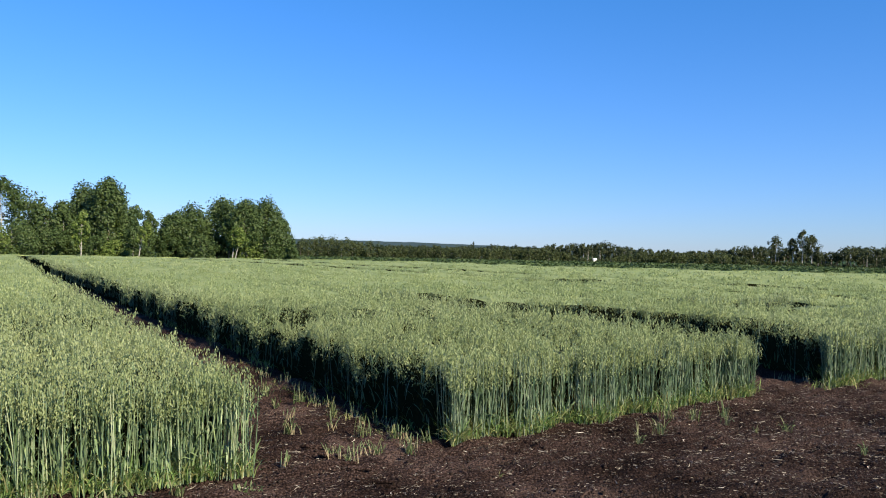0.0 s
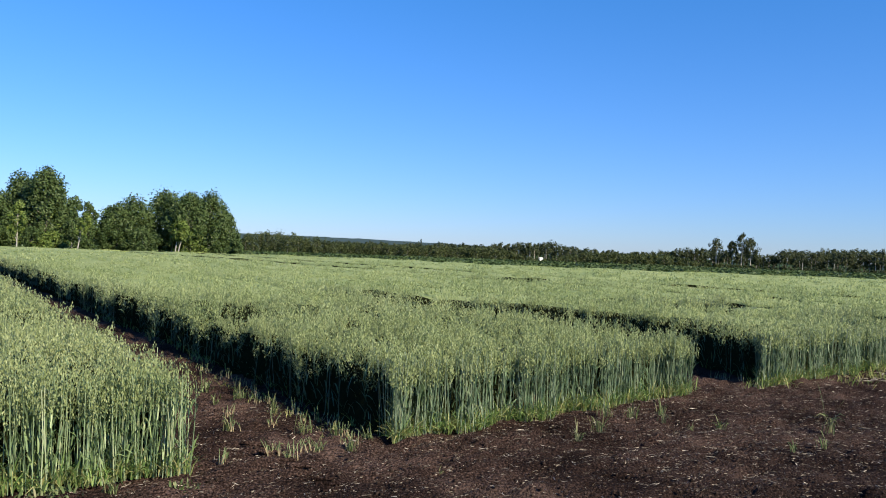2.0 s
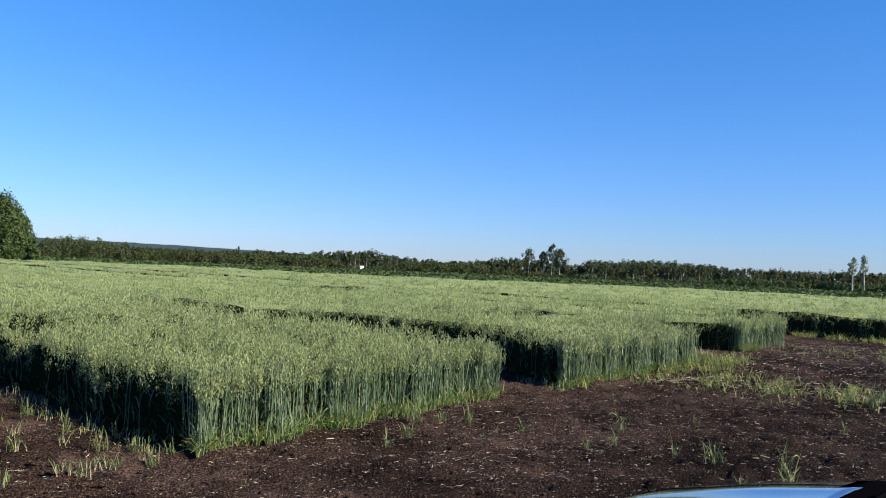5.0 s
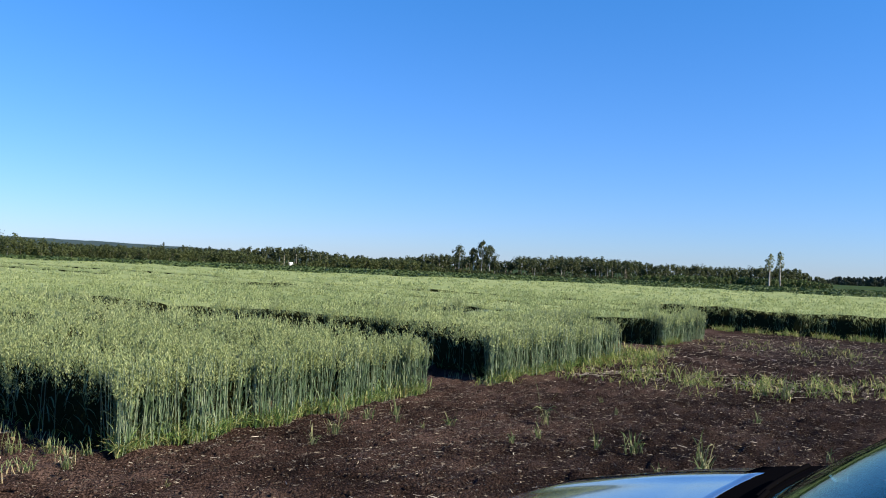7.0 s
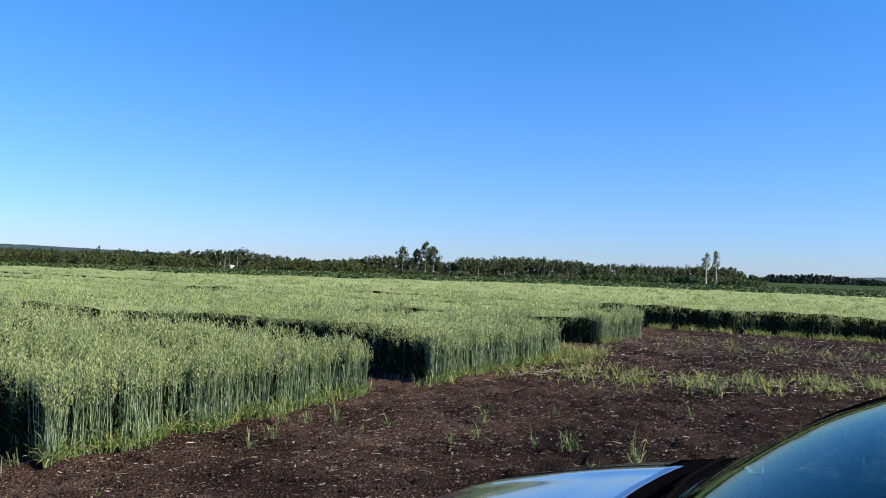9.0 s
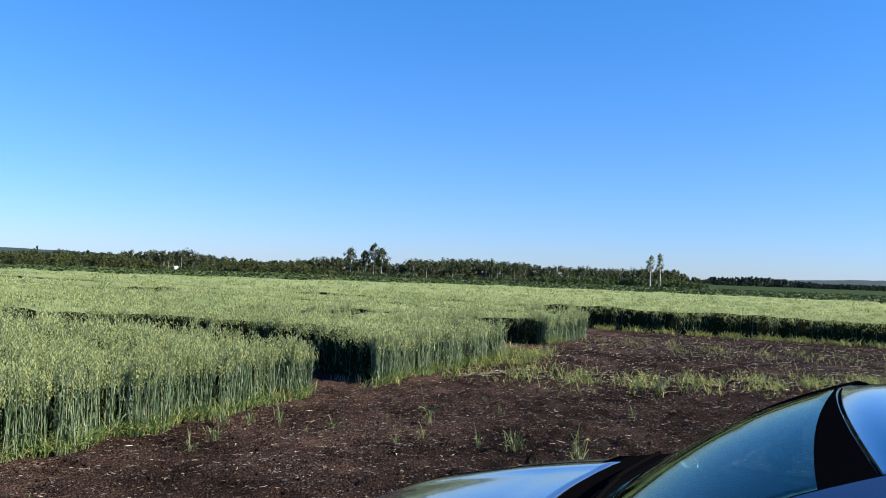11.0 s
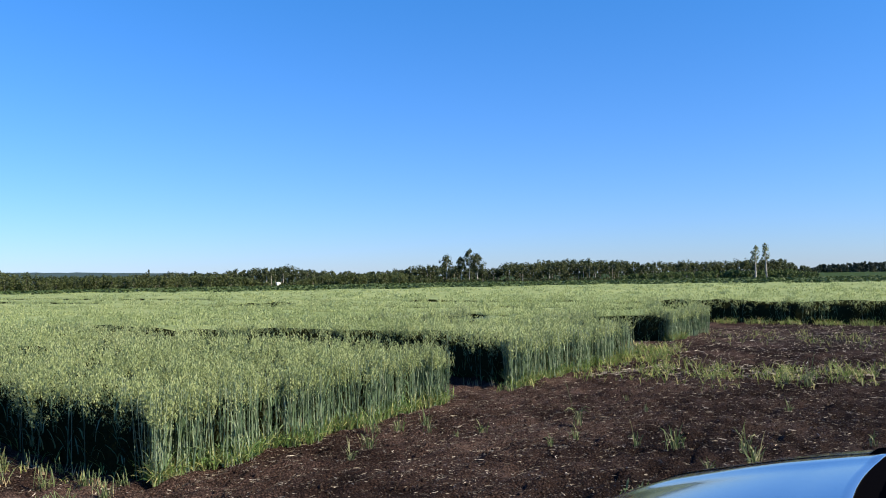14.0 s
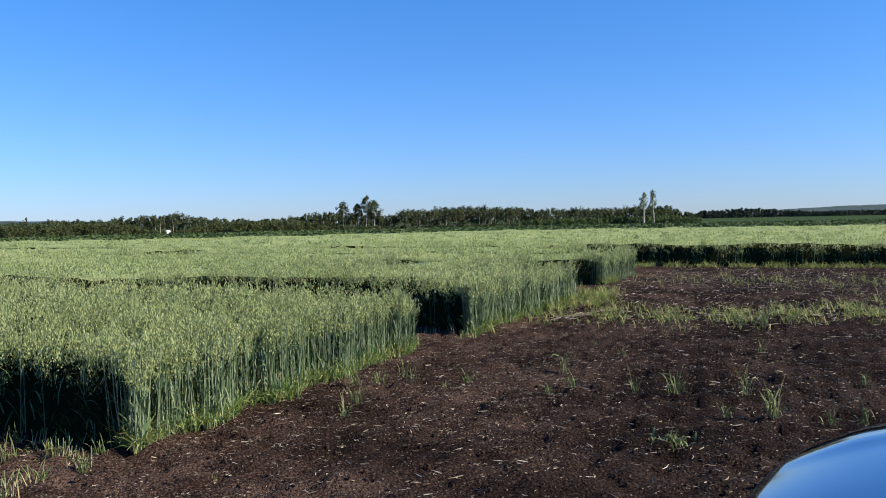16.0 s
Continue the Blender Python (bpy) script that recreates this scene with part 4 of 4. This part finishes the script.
grass_band("stubble_strip", [(-0.3, 7.8), (-3.2, 12.6)], (0.3, 0.3), 260, 74, (0.25, 0.5), "yellowing stubble along the foot of an oat plot")
grass_band("grass_strip", [(14.2, 17.5), (15.5, 14.0), (18, 12.5)], (2.8, 2.8), 900, 75, (0.4, 0.9), "thin scattered green seedlings on bare soil")
grass_band("grass_strip", [(4.8, 11.1), (5.5, 11.8)], (0.3, 0.3), 60, 76, (0.6, 1.1), "short green grass at the corner of an oat plot")


# cut stubble in the alleys: short upright stalks, cream below and green above
def stubble_stalk(h, lean):
    v, f = tube3(np.array([[0, 0, -0.01], [lean * 0.5, 0, h * 0.55], [lean, 0.004, h]]), 0.0042)
    ob = mesh_object("stalk", v, f, STUBBLEPALE)
    ob.data.materials.append(STUBBLEGREEN)
    ob.data.polygons.foreach_set("material_index", np.array([0, 0, 0, 1, 1, 1], np.int32))
    me = ob.data
    bpy.data.objects.remove(ob)
    return me


STALK_MESHES = [stubble_stalk(h, ln) for h, ln in ((0.07, 0.01), (0.1, 0.03), (0.085, -0.02), (0.13, 0.02), (0.05, 0.04), (0.11, 0.06))]
rng = np.random.default_rng(64)
rows = []
for k in range(19):
    t = 0.1 + 4.6 * (k + rng.random()) / 19
    rows.append(np.array([-0.05, 7.66]) + ALLEY * t + np.array([-0.866, -0.5]) * rng.uniform(0.02, 0.3))
rows += [np.array(q) for q in ((-0.85, 7.24), (-0.7, 7.07), (-0.53, 7.36), (-0.65, 7.44), (-0.27, 7.55), (-1.3, 8.0), (-1.05, 8.35), (-1.5, 8.6), (-1.2, 6.9),
                               (4.92, 11.55), (4.8, 11.72), (4.72, 11.95), (4.62, 12.1), (4.98, 11.42))]
for q in rows:
    thing = empty("stubble_clump", q[0], q[1], float(soil_height(q[None])[0]) - 0.004)
    for _ in range(int(rng.integers(5, 11))):
        stalk = new("stalk", STALK_MESHES[int(rng.integers(6))])
        stalk.parent = thing
        at = rng.normal(0, 0.035, 2)
        stalk.matrix_basis = Matrix.Translation((at[0], at[1], 0)) @ Matrix.Rotation(rng.random() * 6.283, 4, "Z") @ Matrix.Scale(rng.uniform(0.7, 1.2), 4)
    tagged(thing, "cut oat stubble with cream stalks and green tips", "stubble", "cut stubble")

# a few withered stalks at the front of the second plot
thing = empty("withered_oat", 1.44, 8.94, float(soil_height(np.array([[1.44, 8.94]]))[0]) - 0.004)
for k in range(16):
    v, f = blade(np.zeros(3), 0.0, 1.0, 0.03, rng.uniform(0.8, 0.97), rng.uniform(0.05, 0.5), 4, rng)
    leaf = mesh_object("blade", v, f, WITHERED, thing)
    at, long = rng.normal(0, 0.05, 2), rng.uniform(0.18, 0.42)
    leaf.matrix_basis = Matrix.Translation((at[0], at[1], 0)) @ Matrix.Rotation(rng.random() * 6.283, 4, "Z") @ Matrix.Diagonal((long * 0.7, 0.4, long, 1))
tagged(thing, "withered reddish-brown oat plant among the green stems", "dead plant")

# tyre print pressed into the soft soil beside the alley
thing = empty("tyre_track", -0.69, 6.94, 0)
bm = bmesh.new()
bmesh.ops.create_cube(bm, size=1)
bmesh.ops.transform(bm, matrix=Matrix.Diagonal((0.16, 0.024, 0.022, 1)), verts=bm.verts)
bmesh.ops.bevel(bm, geom=bm.edges[:], offset=0.007, segments=1, affect="EDGES")
lug = part("lug_ridge", bm, SOIL, None, smooth=False)
lug_mesh = lug.data
bpy.data.objects.remove(lug)
down_track = np.array([0.84, -1.32]) / math.hypot(0.84, 1.32)
for k in range(30):
    at = np.array([-0.42, 0.66]) + down_track * 0.053 * k + rng.normal(0, 0.006, 2)
    ridge = new("lug_ridge", lug_mesh)
    ridge.parent = thing
    z = float(soil_height((at + np.array([-0.69, 6.94]))[None])[0])
    ridge.matrix_basis = Matrix.Translation((at[0], at[1], z + 0.002)) @ Matrix.Rotation(math.atan2(down_track[1], down_track[0]) + radians(62 + rng.normal(0, 4)), 4, "Z") @ Matrix.Scale(rng.uniform(0.85, 1.1), 4)
tagged(thing, "row of tyre tread ridges pressed into dry soil", "tyre track")


# ---- the parked car ----
def plain(name, colour, rough=0.5, metal=0.0, coat=0.0, spec=0.5):
    c = np.array(colour)
    return material(name, [tuple(c * 0.93), tuple(c), tuple(np.minimum(1, c * 1.06))], 3, 400, rough, 0, 1, metal=metal, coat=coat, spec=spec)


PAINT = plain("silver_paint", (0.31, 0.37, 0.44), 0.12, 0.92, 0.35)
BLACK = plain("black_plastic", (0.003, 0.003, 0.004), 0.6, spec=0.0)
RUBBER = plain("rubber", (0.02, 0.02, 0.02), 0.8)
SEAT = plain("dark_fabric", (0.03, 0.03, 0.035), 0.9)
CHROME = plain("bright_metal", (0.75, 0.75, 0.75), 0.15, 1.0)
LAMP = plain("headlamp_lens", (0.4, 0.45, 0.5), 0.2, 0.8, 0.5)
GLASS = bpy.data.materials.new("windscreen_glass")
GLASS.use_nodes = True
# a thin sheet: tinted clear glass, with more mirror towards grazing views
gn, gl = GLASS.node_tree.nodes, GLASS.node_tree.links
gn.remove(gn["Principled BSDF"])
clear_glass, mirror_glass, glass_mix = gn.new("ShaderNodeBsdfTransparent"), gn.new("ShaderNodeBsdfGlossy"), gn.new("ShaderNodeMixShader")
clear_glass.inputs["Color"].default_value = (0.68, 0.84, 0.82, 1)
mirror_glass.inputs["Color"].default_value = (0.88, 1.0, 0.94, 1)
mirror_glass.inputs["Roughness"].default_value = 0.01
tilt, steep, sheen = gn.new("ShaderNodeLayerWeight"), gn.new("ShaderNodeMath"), gn.new("ShaderNodeMath")
steep.operation, steep.inputs[1].default_value = "POWER", 4.5
sheen.operation, sheen.use_clamp = "MULTIPLY_ADD", True
sheen.inputs[1].default_value, sheen.inputs[2].default_value = 0.5, 0.02
gl.new(tilt.outputs["Facing"], steep.inputs[0])
gl.new(steep.outputs[0], sheen.inputs[0])
gl.new(sheen.outputs[0], glass_mix.inputs[0])
gl.new(clear_glass.outputs[0], glass_mix.inputs[1])
gl.new(mirror_glass.outputs[0], glass_mix.inputs[2])
gl.new(glass_mix.outputs[0], gn["Material Output"].inputs["Surface"])

CAR = empty("parked_car", 2.84 * 0.785, 2.84 * 0.62, 0, math.degrees(math.atan2(0.62, 0.785)))
# car space: x to its right, y ahead, z up


def grid_part(name, rows, mat, parent, label="", thick=0.0, flip=False):
    """A skin through rows of points, all of one length."""
    rows = np.asarray(rows, float)
    m, k = rows.shape[:2]
    i = np.arange(m * k).reshape(m, k)
    q = np.stack([i[:-1, :-1], i[:-1, 1:], i[1:, 1:], i[1:, :-1]], -1).reshape(-1, 4)
    ob = mesh_object(name, rows.reshape(-1, 3), q[:, ::-1] if flip else q, mat, parent, label, True)
    if thick:
        mod = ob.modifiers.new("thickness", "SOLIDIFY")
        mod.thickness, mod.offset = thick, -1
    return ob


def top_z(y):
    if y > 0.6:
        q = (y - 0.7) / 1.14
        return 1.035 - 0.163 * q - 0.127 * max(0, q) ** 3
    return float(np.interp(y, [-2.3, -2.1, -1.6, 0.2, 0.6], [0.82, 0.95, 0.98, 0.99, 1.0]))


def arch(y):
    """The fenders rise a little over the front wheels."""
    return 0.023 * math.exp(-((y - 1.66) / 0.18) ** 2)


def nose(x, y):
    """The front is rounded in plan."""
    return y - 0.198 * (abs(x) / 0.9) ** 1.73 * min(1, max(0, (y - 0.7) / 1.0))


crown_of = lambda x: 0.02 * (x / 0.7) ** 2 - 0.008 * max(0, 1 - abs(abs(x) - 0.55) / 0.12)
# bonnet, fenders and flanks
grid_part("bonnet", [[(x, nose(x, y) + 0.07 * (1 - (x / 0.7) ** 2) * max(0, (1.0 - y) / 0.25), top_z(y) + arch(y) * (abs(x) / 0.7) ** 3 + 0.023 * (x / 0.9) ** 2 * max(0, (y - 0.7) / 1.14) - crown_of(x)) for x in np.linspace(-0.7, 0.7, 29)] for y in np.linspace(0.78, 1.86, 26)], PAINT, CAR, "silver bonnet mirroring the sky", 0.012)
for sgn in (-1, 1):
    prof = [(0.704, 0.02), (0.79, 0.026), (0.85, 0.045), (0.89, 0.09), (0.915, 0.18), (0.92, 0.32)]
    rows = []
    for y in np.linspace(0.55, 1.86, 26):
        zt = top_z(y) + arch(y) + 0.017 * max(0, (y - 0.7) / 1.14)
        row = [(sgn * a, nose(a, y), zt - d * min(1, (zt - 0.2) / 0.5)) for a, d in prof]
        row += [(sgn * 0.9, nose(0.9, y), max(0.24, (zt - 0.34) * 0.6 + 0.1)), (sgn * 0.86, nose(0.86, y), 0.22)]
        rows.append(row)
    grid_part("fender", rows, PAINT, CAR)
    rows = [[(sgn * (0.86 if y > -2.2 else 0.7), y, top_z(y) + 0.0), (sgn * 0.89, y, top_z(y) - 0.1), (sgn * 0.91, y, 0.62), (sgn * 0.9, y, 0.4), (sgn * 0.84, y, 0.24)] for y in np.linspace(-2.25, 0.55, 24)]
    grid_part("flank", rows, PAINT, CAR)
grid_part("front_bumper", [[(x, nose(x, 1.86 + dy), z) for x in np.linspace(-0.86, 0.86, 25)] for dy, z in ((-0.012, 0.715), (0.006, 0.68), (0.022, 0.61), (0.035, 0.5), (0.04, 0.4), (0.02, 0.28), (-0.06, 0.2))], PAINT, CAR)
grid_part("rear_bumper", [[(x, -2.25 - dy + 0.12 * (x / 0.86) ** 2, z) for x in np.linspace(-0.86, 0.86, 13)] for dy, z in ((0.0, 0.95), (0.08, 0.8), (0.12, 0.6), (0.1, 0.4), (0.0, 0.25))], PAINT, CAR)
grid_part("underbody", [[(x, y, 0.24) for x in (-0.85, 0.85)] for y in (-2.2, 1.6)], BLACK, CAR, thick=0.03)
for sgn in (-1, 1):
    grid_part("headlamp", [[(sgn * x, nose(x, y) + 0.006, z) for x in np.linspace(0.46, 0.8, 9)] for y, z in ((1.874, 0.66), (1.884, 0.6), (1.897, 0.52))], LAMP, CAR, "clear headlamp lens", 0.01)

# windscreen between its base and the roof's leading edge
def screen(s, x):
    """s from the base, 0, to the roof, 1; x from -1 to 1."""
    half = 0.80 + (0.765 - 0.80) * s
    y0, y1 = 0.70 - 0.13 * x * x, 0.101 - 0.06 * x * x
    z0, z1 = 1.039, 1.374 - 0.042 * x * x
    return (x * half, y0 + (y1 - y0) * s, z0 + (z1 - z0) * s + 0.033 * math.sin(math.pi * s))


grid_part("windscreen", [[screen(s, x) for x in np.linspace(-0.97, 0.97, 25)] for s in np.linspace(0.0, 1, 12)], GLASS, CAR, "tinted windscreen mirroring sky", 0.005, True).visible_shadow = False
# printed border, widened on the near side to paint in the cabin's shade
grid_part("windscreen_border", [[tuple(Vector(screen(s0 + (1 - s0) * k, x)) + Vector((0, 0.004, 0.005))) for x, s0 in ((q, 0.985 - 0.17 * max(0, (0.25 - q) / 1.22) ** 1.2) for q in np.linspace(-0.97, 0.97, 21))]
                                for k in (0, 0.5, 1.0)], BLACK, CAR, "black printed windscreen border, widened to stand for cabin shade")
grid_part("cowl", [[(x * 0.8, (0.80 + 0.08 * (1 - x * x)) * (1 - k) + (0.68 - 0.13 * x * x) * k, (1.0 - 0.012 * x * x) * (1 - k) + 1.032 * k) for x in np.linspace(-1, 1, 21)]
                   for k in np.linspace(-0.1, 1.05, 6)], BLACK, CAR, "black cowl below the windscreen", 0.01)
for sgn in (-1, 1):
    rows = []
    for s in np.linspace(-0.04, 1.03, 12):
        a, b = screen(s, 0.955), screen(s, 1.0)
        rows.append([(sgn * a[0], a[1], a[2] + 0.006), (sgn * (b[0] - 0.009), b[1], b[2] + 0.013), (sgn * (b[0] - 0.005), b[1], b[2] + 0.016), (sgn * (b[0] + 0.02), b[1] - 0.03, b[2] + 0.008),
                     (sgn * (b[0] + 0.035), b[1] - 0.05, b[2] - 0.008), (sgn * (b[0] + 0.045), b[1] - 0.1, b[2] - 0.06)])
    grid_part("windscreen_seal", [q[:3] for q in rows], BLACK, CAR, "black rubber windscreen seal")
    grid_part("windscreen_pillar", [q[2:] for q in rows], PAINT, CAR)
# roof, rear and side windows
rows = []
for s in np.linspace(0, 1, 16):
    y = 0.08 - 1.585 * s
    zc = 1.377 + 0.06 * math.sin(math.pi * min(1, s * 1.15) * 0.62) - 0.10 * max(0, s - 0.55) ** 1.5
    half = 0.768 - 0.06 * s
    rows.append([(x * half, y + 0.012 - 0.06 * x * x * (1 - s), zc - 0.042 * abs(x) ** 2.1) for x in np.linspace(-1, 1, 21)])
grid_part("roof", rows, PAINT, CAR, "silver roof mirroring the sky", 0.02, True)
last = rows[-1]
grid_part("rear_window", [last, [(x * 1.14, -2.1, 1.0) for x, _, _ in last]], GLASS, CAR, "", 0.005, True)
for sgn in (-1, 1):
    edge = [r[-1] if sgn > 0 else r[0] for r in rows]
    grid_part("side_window", [[(x + sgn * 0.012, y, z - 0.02) for x, y, z in edge], [(sgn * 0.85, -2.1 + (2.55) * (1 - k / (len(edge) - 1)), 0.97) for k in range(len(edge))]], GLASS, CAR, "", 0.005, sgn < 0)
    grid_part("roof_rail", [[(x + sgn * 0.0, y, z + 0.004) for x, y, z in edge], [(x + sgn * 0.03, y, z - 0.03) for x, y, z in edge]], BLACK, CAR, "black window trim", 0.006)


def bm_tube(bm, pts, radius, sides=8):
    rings = []
    for i, q in enumerate(pts):
        d = (Vector(pts[min(i + 1, len(pts) - 1)]) - Vector(pts[max(i - 1, 0)])).normalized()
        u = d.orthogonal().normalized()
        w = d.cross(u)
        rings.append([bm.verts.new(Vector(q) + (u * math.cos(a) + w * math.sin(a)) * radius) for a in [2 * math.pi * k / sides for k in range(sides)]])
    for r0, r1 in zip(rings, rings[1:]):
        for k in range(sides):
            bm.faces.new((r0[k], r0[(k + 1) % sides], r1[(k + 1) % sides], r1[k]))


for x0, x1 in ((-0.55, 0.05), (0.0, 0.6)):
    bm = bmesh.new()
    pts = [Vector(screen(0.015 + 0.05 * k / 6, x0 + (x1 - x0) * k / 6)) + Vector((0, 0.01, 0.022)) for k in range(7)]
    bm_tube(bm, pts, 0.008, 6)
    part("wiper", bm, BLACK, CAR)
# inside: floor, door linings, dashboard, wheel, seats
grid_part("cabin_floor", [[(x, y, 0.32) for x in (-0.8, 0.8)] for y in (-2.0, 0.7)], SEAT, CAR, "", 0.02)
for sgn in (-1, 1):
    grid_part("door_lining", [[(sgn * 0.8, y, 0.32) for y in (-2.0, 0.5)], [(sgn * 0.82, y, 0.95) for y in (-2.0, 0.5)]], SEAT, CAR, "", 0.03)
grid_part("headlining", [[(x, y, 1.31 - 0.03 * abs(x)) for x in (-0.6, 0, 0.6)] for y in (-1.4, 0.03)], SEAT, CAR, "", 0.01)
grid_part("rear_bench", [[(x, y, z) for x in (-0.65, 0, 0.65)] for y, z in ((-0.95, 0.6), (-1.4, 0.62), (-1.65, 1.1))], SEAT, CAR, "", 0.1)
grid_part("dashboard", [[(x, y, z) for x in np.linspace(-0.66, 0.66, 9)] for y, z in ((0.62, 0.99), (0.3, 1.0), (0.1, 0.96), (0.05, 0.8), (0.1, 0.5))], BLACK, CAR, "", 0.02)
bm = bmesh.new()
hub = Vector((-0.36, -0.1, 0.92))
up, sd = Vector((0, 0.42, 0.9)).normalized(), Vector((1, 0, 0))
bm_tube(bm, [hub + (up * math.sin(a) + sd * math.cos(a)) * 0.185 for a in np.linspace(0, 2 * math.pi, 25)], 0.016, 8)
wheel = part("steering_wheel", bm, BLACK, CAR)
for ang in (0.1, math.pi - 0.1, -math.pi / 2):
    bm = bmesh.new()
    bm_tube(bm, [hub, hub + (up * math.sin(ang) + sd * math.cos(ang)) * 0.18], 0.018, 6)
    part("spoke", bm, CHROME, wheel, "bright wheel spoke")
for sx in (-0.36, 0.36):
    for nm, rws in (("seat_cushion", ((0.05, 0.52, 0.26), (0.0, 0.6, 0.26), (-0.45, 0.58, 0.25))), ("seat_back", ((-0.45, 0.55, 0.25), (-0.62, 0.95, 0.25), (-0.68, 1.12, 0.2))), ("headrest", ((-0.68, 1.13, 0.13), (-0.71, 1.25, 0.13), (-0.72, 1.31, 0.1)))):
        grid_part(nm, [[(sx + w * k, y - 0.03 * k * k, z) for k in np.linspace(-1, 1, 7)] for y, z, w in rws], SEAT, CAR, "", 0.09)
# rear-view mirror behind the top of the windscreen
bm = bmesh.new()
bmesh.ops.create_cube(bm, size=1)
bmesh.ops.transform(bm, matrix=Matrix.Translation((0, 0.2, 1.275)) @ Matrix.Diagonal((0.24, 0.035, 0.07, 1)), verts=bm.verts)
bmesh.ops.bevel(bm, geom=bm.edges[:], offset=0.012, segments=2, affect="EDGES")
part("inner_mirror", bm, BLACK, CAR, "black rear-view mirror")
# wheels and mirrors
def lathe(bm, profile, centre, steps=28):
    rings = []
    for k in range(steps):
        a = 2 * math.pi * k / steps
        rings.append([bm.verts.new((centre[0] + x, centre[1] + r * math.cos(a), centre[2] + r * math.sin(a))) for x, r in profile])
    for k in range(steps):
        r0, r1 = rings[k], rings[(k + 1) % steps]
        for j in range(len(profile) - 1):
            bm.faces.new((r0[j], r0[j + 1], r1[j + 1], r1[j]))


for sgn in (-1, 1):
    for y in (1.12, -1.5):
        bm = bmesh.new()
        lathe(bm, [(-0.09 * sgn, 0.21), (-0.1 * sgn, 0.29), (-0.07 * sgn, 0.315), (0.07 * sgn, 0.315), (0.1 * sgn, 0.29), (0.09 * sgn, 0.21)], (sgn * 0.84, y, 0.315))
        tyre = part("wheel", bm, RUBBER, CAR, "black tyre")
        bm = bmesh.new()
        lathe(bm, [(-0.03 * sgn, 0.31), (0.004 * sgn, 0.33), (0.008 * sgn, 0.36), (0.002 * sgn, 0.375), (-0.03 * sgn, 0.375)], (sgn * 0.918, y, 0.335))
        bmesh.ops.delete(bm, geom=[q for q in bm.verts if q.co.z < 0.24], context="VERTS")
        part("wheel_arch", bm, BLACK, CAR, "black wheel arch edge")
        bm = bmesh.new()
        lathe(bm, [(0.085 * sgn, 0.215), (0.06 * sgn, 0.17), (0.075 * sgn, 0.05), (0.08 * sgn, 0.001)], (sgn * 0.84, y, 0.315))
        part("rim", bm, CHROME, tyre, "bright metal rim")
    bm = bmesh.new()
    bmesh.ops.create_cube(bm, size=1)
    bmesh.ops.transform(bm, matrix=Matrix.Translation((sgn * 0.99, 0.27, 1.03)) @ Matrix.Diagonal((0.2, 0.09, 0.13, 1)), verts=bm.verts)
    for q in bm.verts:
        if q.co.y > 0.27:
            q.co.x = sgn * 0.98 + (q.co.x - sgn * 0.98) * 0.75
            q.co.z = 1.02 + (q.co.z - 1.02) * 0.7
    bmesh.ops.bevel(bm, geom=bm.edges[:], offset=0.026, segments=3, affect="EDGES")
    housing = part("mirror", bm, BLACK, CAR, "dark wing mirror housing")
    bm = bmesh.new()
    bmesh.ops.create_cube(bm, size=1)
    bmesh.ops.transform(bm, matrix=Matrix.Translation((sgn * 0.99, 0.2235, 1.03)) @ Matrix.Diagonal((0.15, 0.006, 0.085, 1)), verts=bm.verts)
    bmesh.ops.bevel(bm, geom=bm.edges[:], offset=0.002, segments=1, affect="EDGES")
    part("mirror_glass", bm, CHROME, housing, "mirror glass")
    bm = bmesh.new()
    bmesh.ops.create_cube(bm, size=1)
    bmesh.ops.transform(bm, matrix=Matrix.Translation((sgn * 0.89, 0.27, 0.985)) @ Matrix.Diagonal((0.08, 0.05, 0.03, 1)), verts=bm.verts)
    bmesh.ops.bevel(bm, geom=bm.edges[:], offset=0.006, segments=1, affect="EDGES")
    part("mirror_arm", bm, BLACK, housing)
tagged(CAR, "silver compact car parked on the bare soil beside the oats", "car")
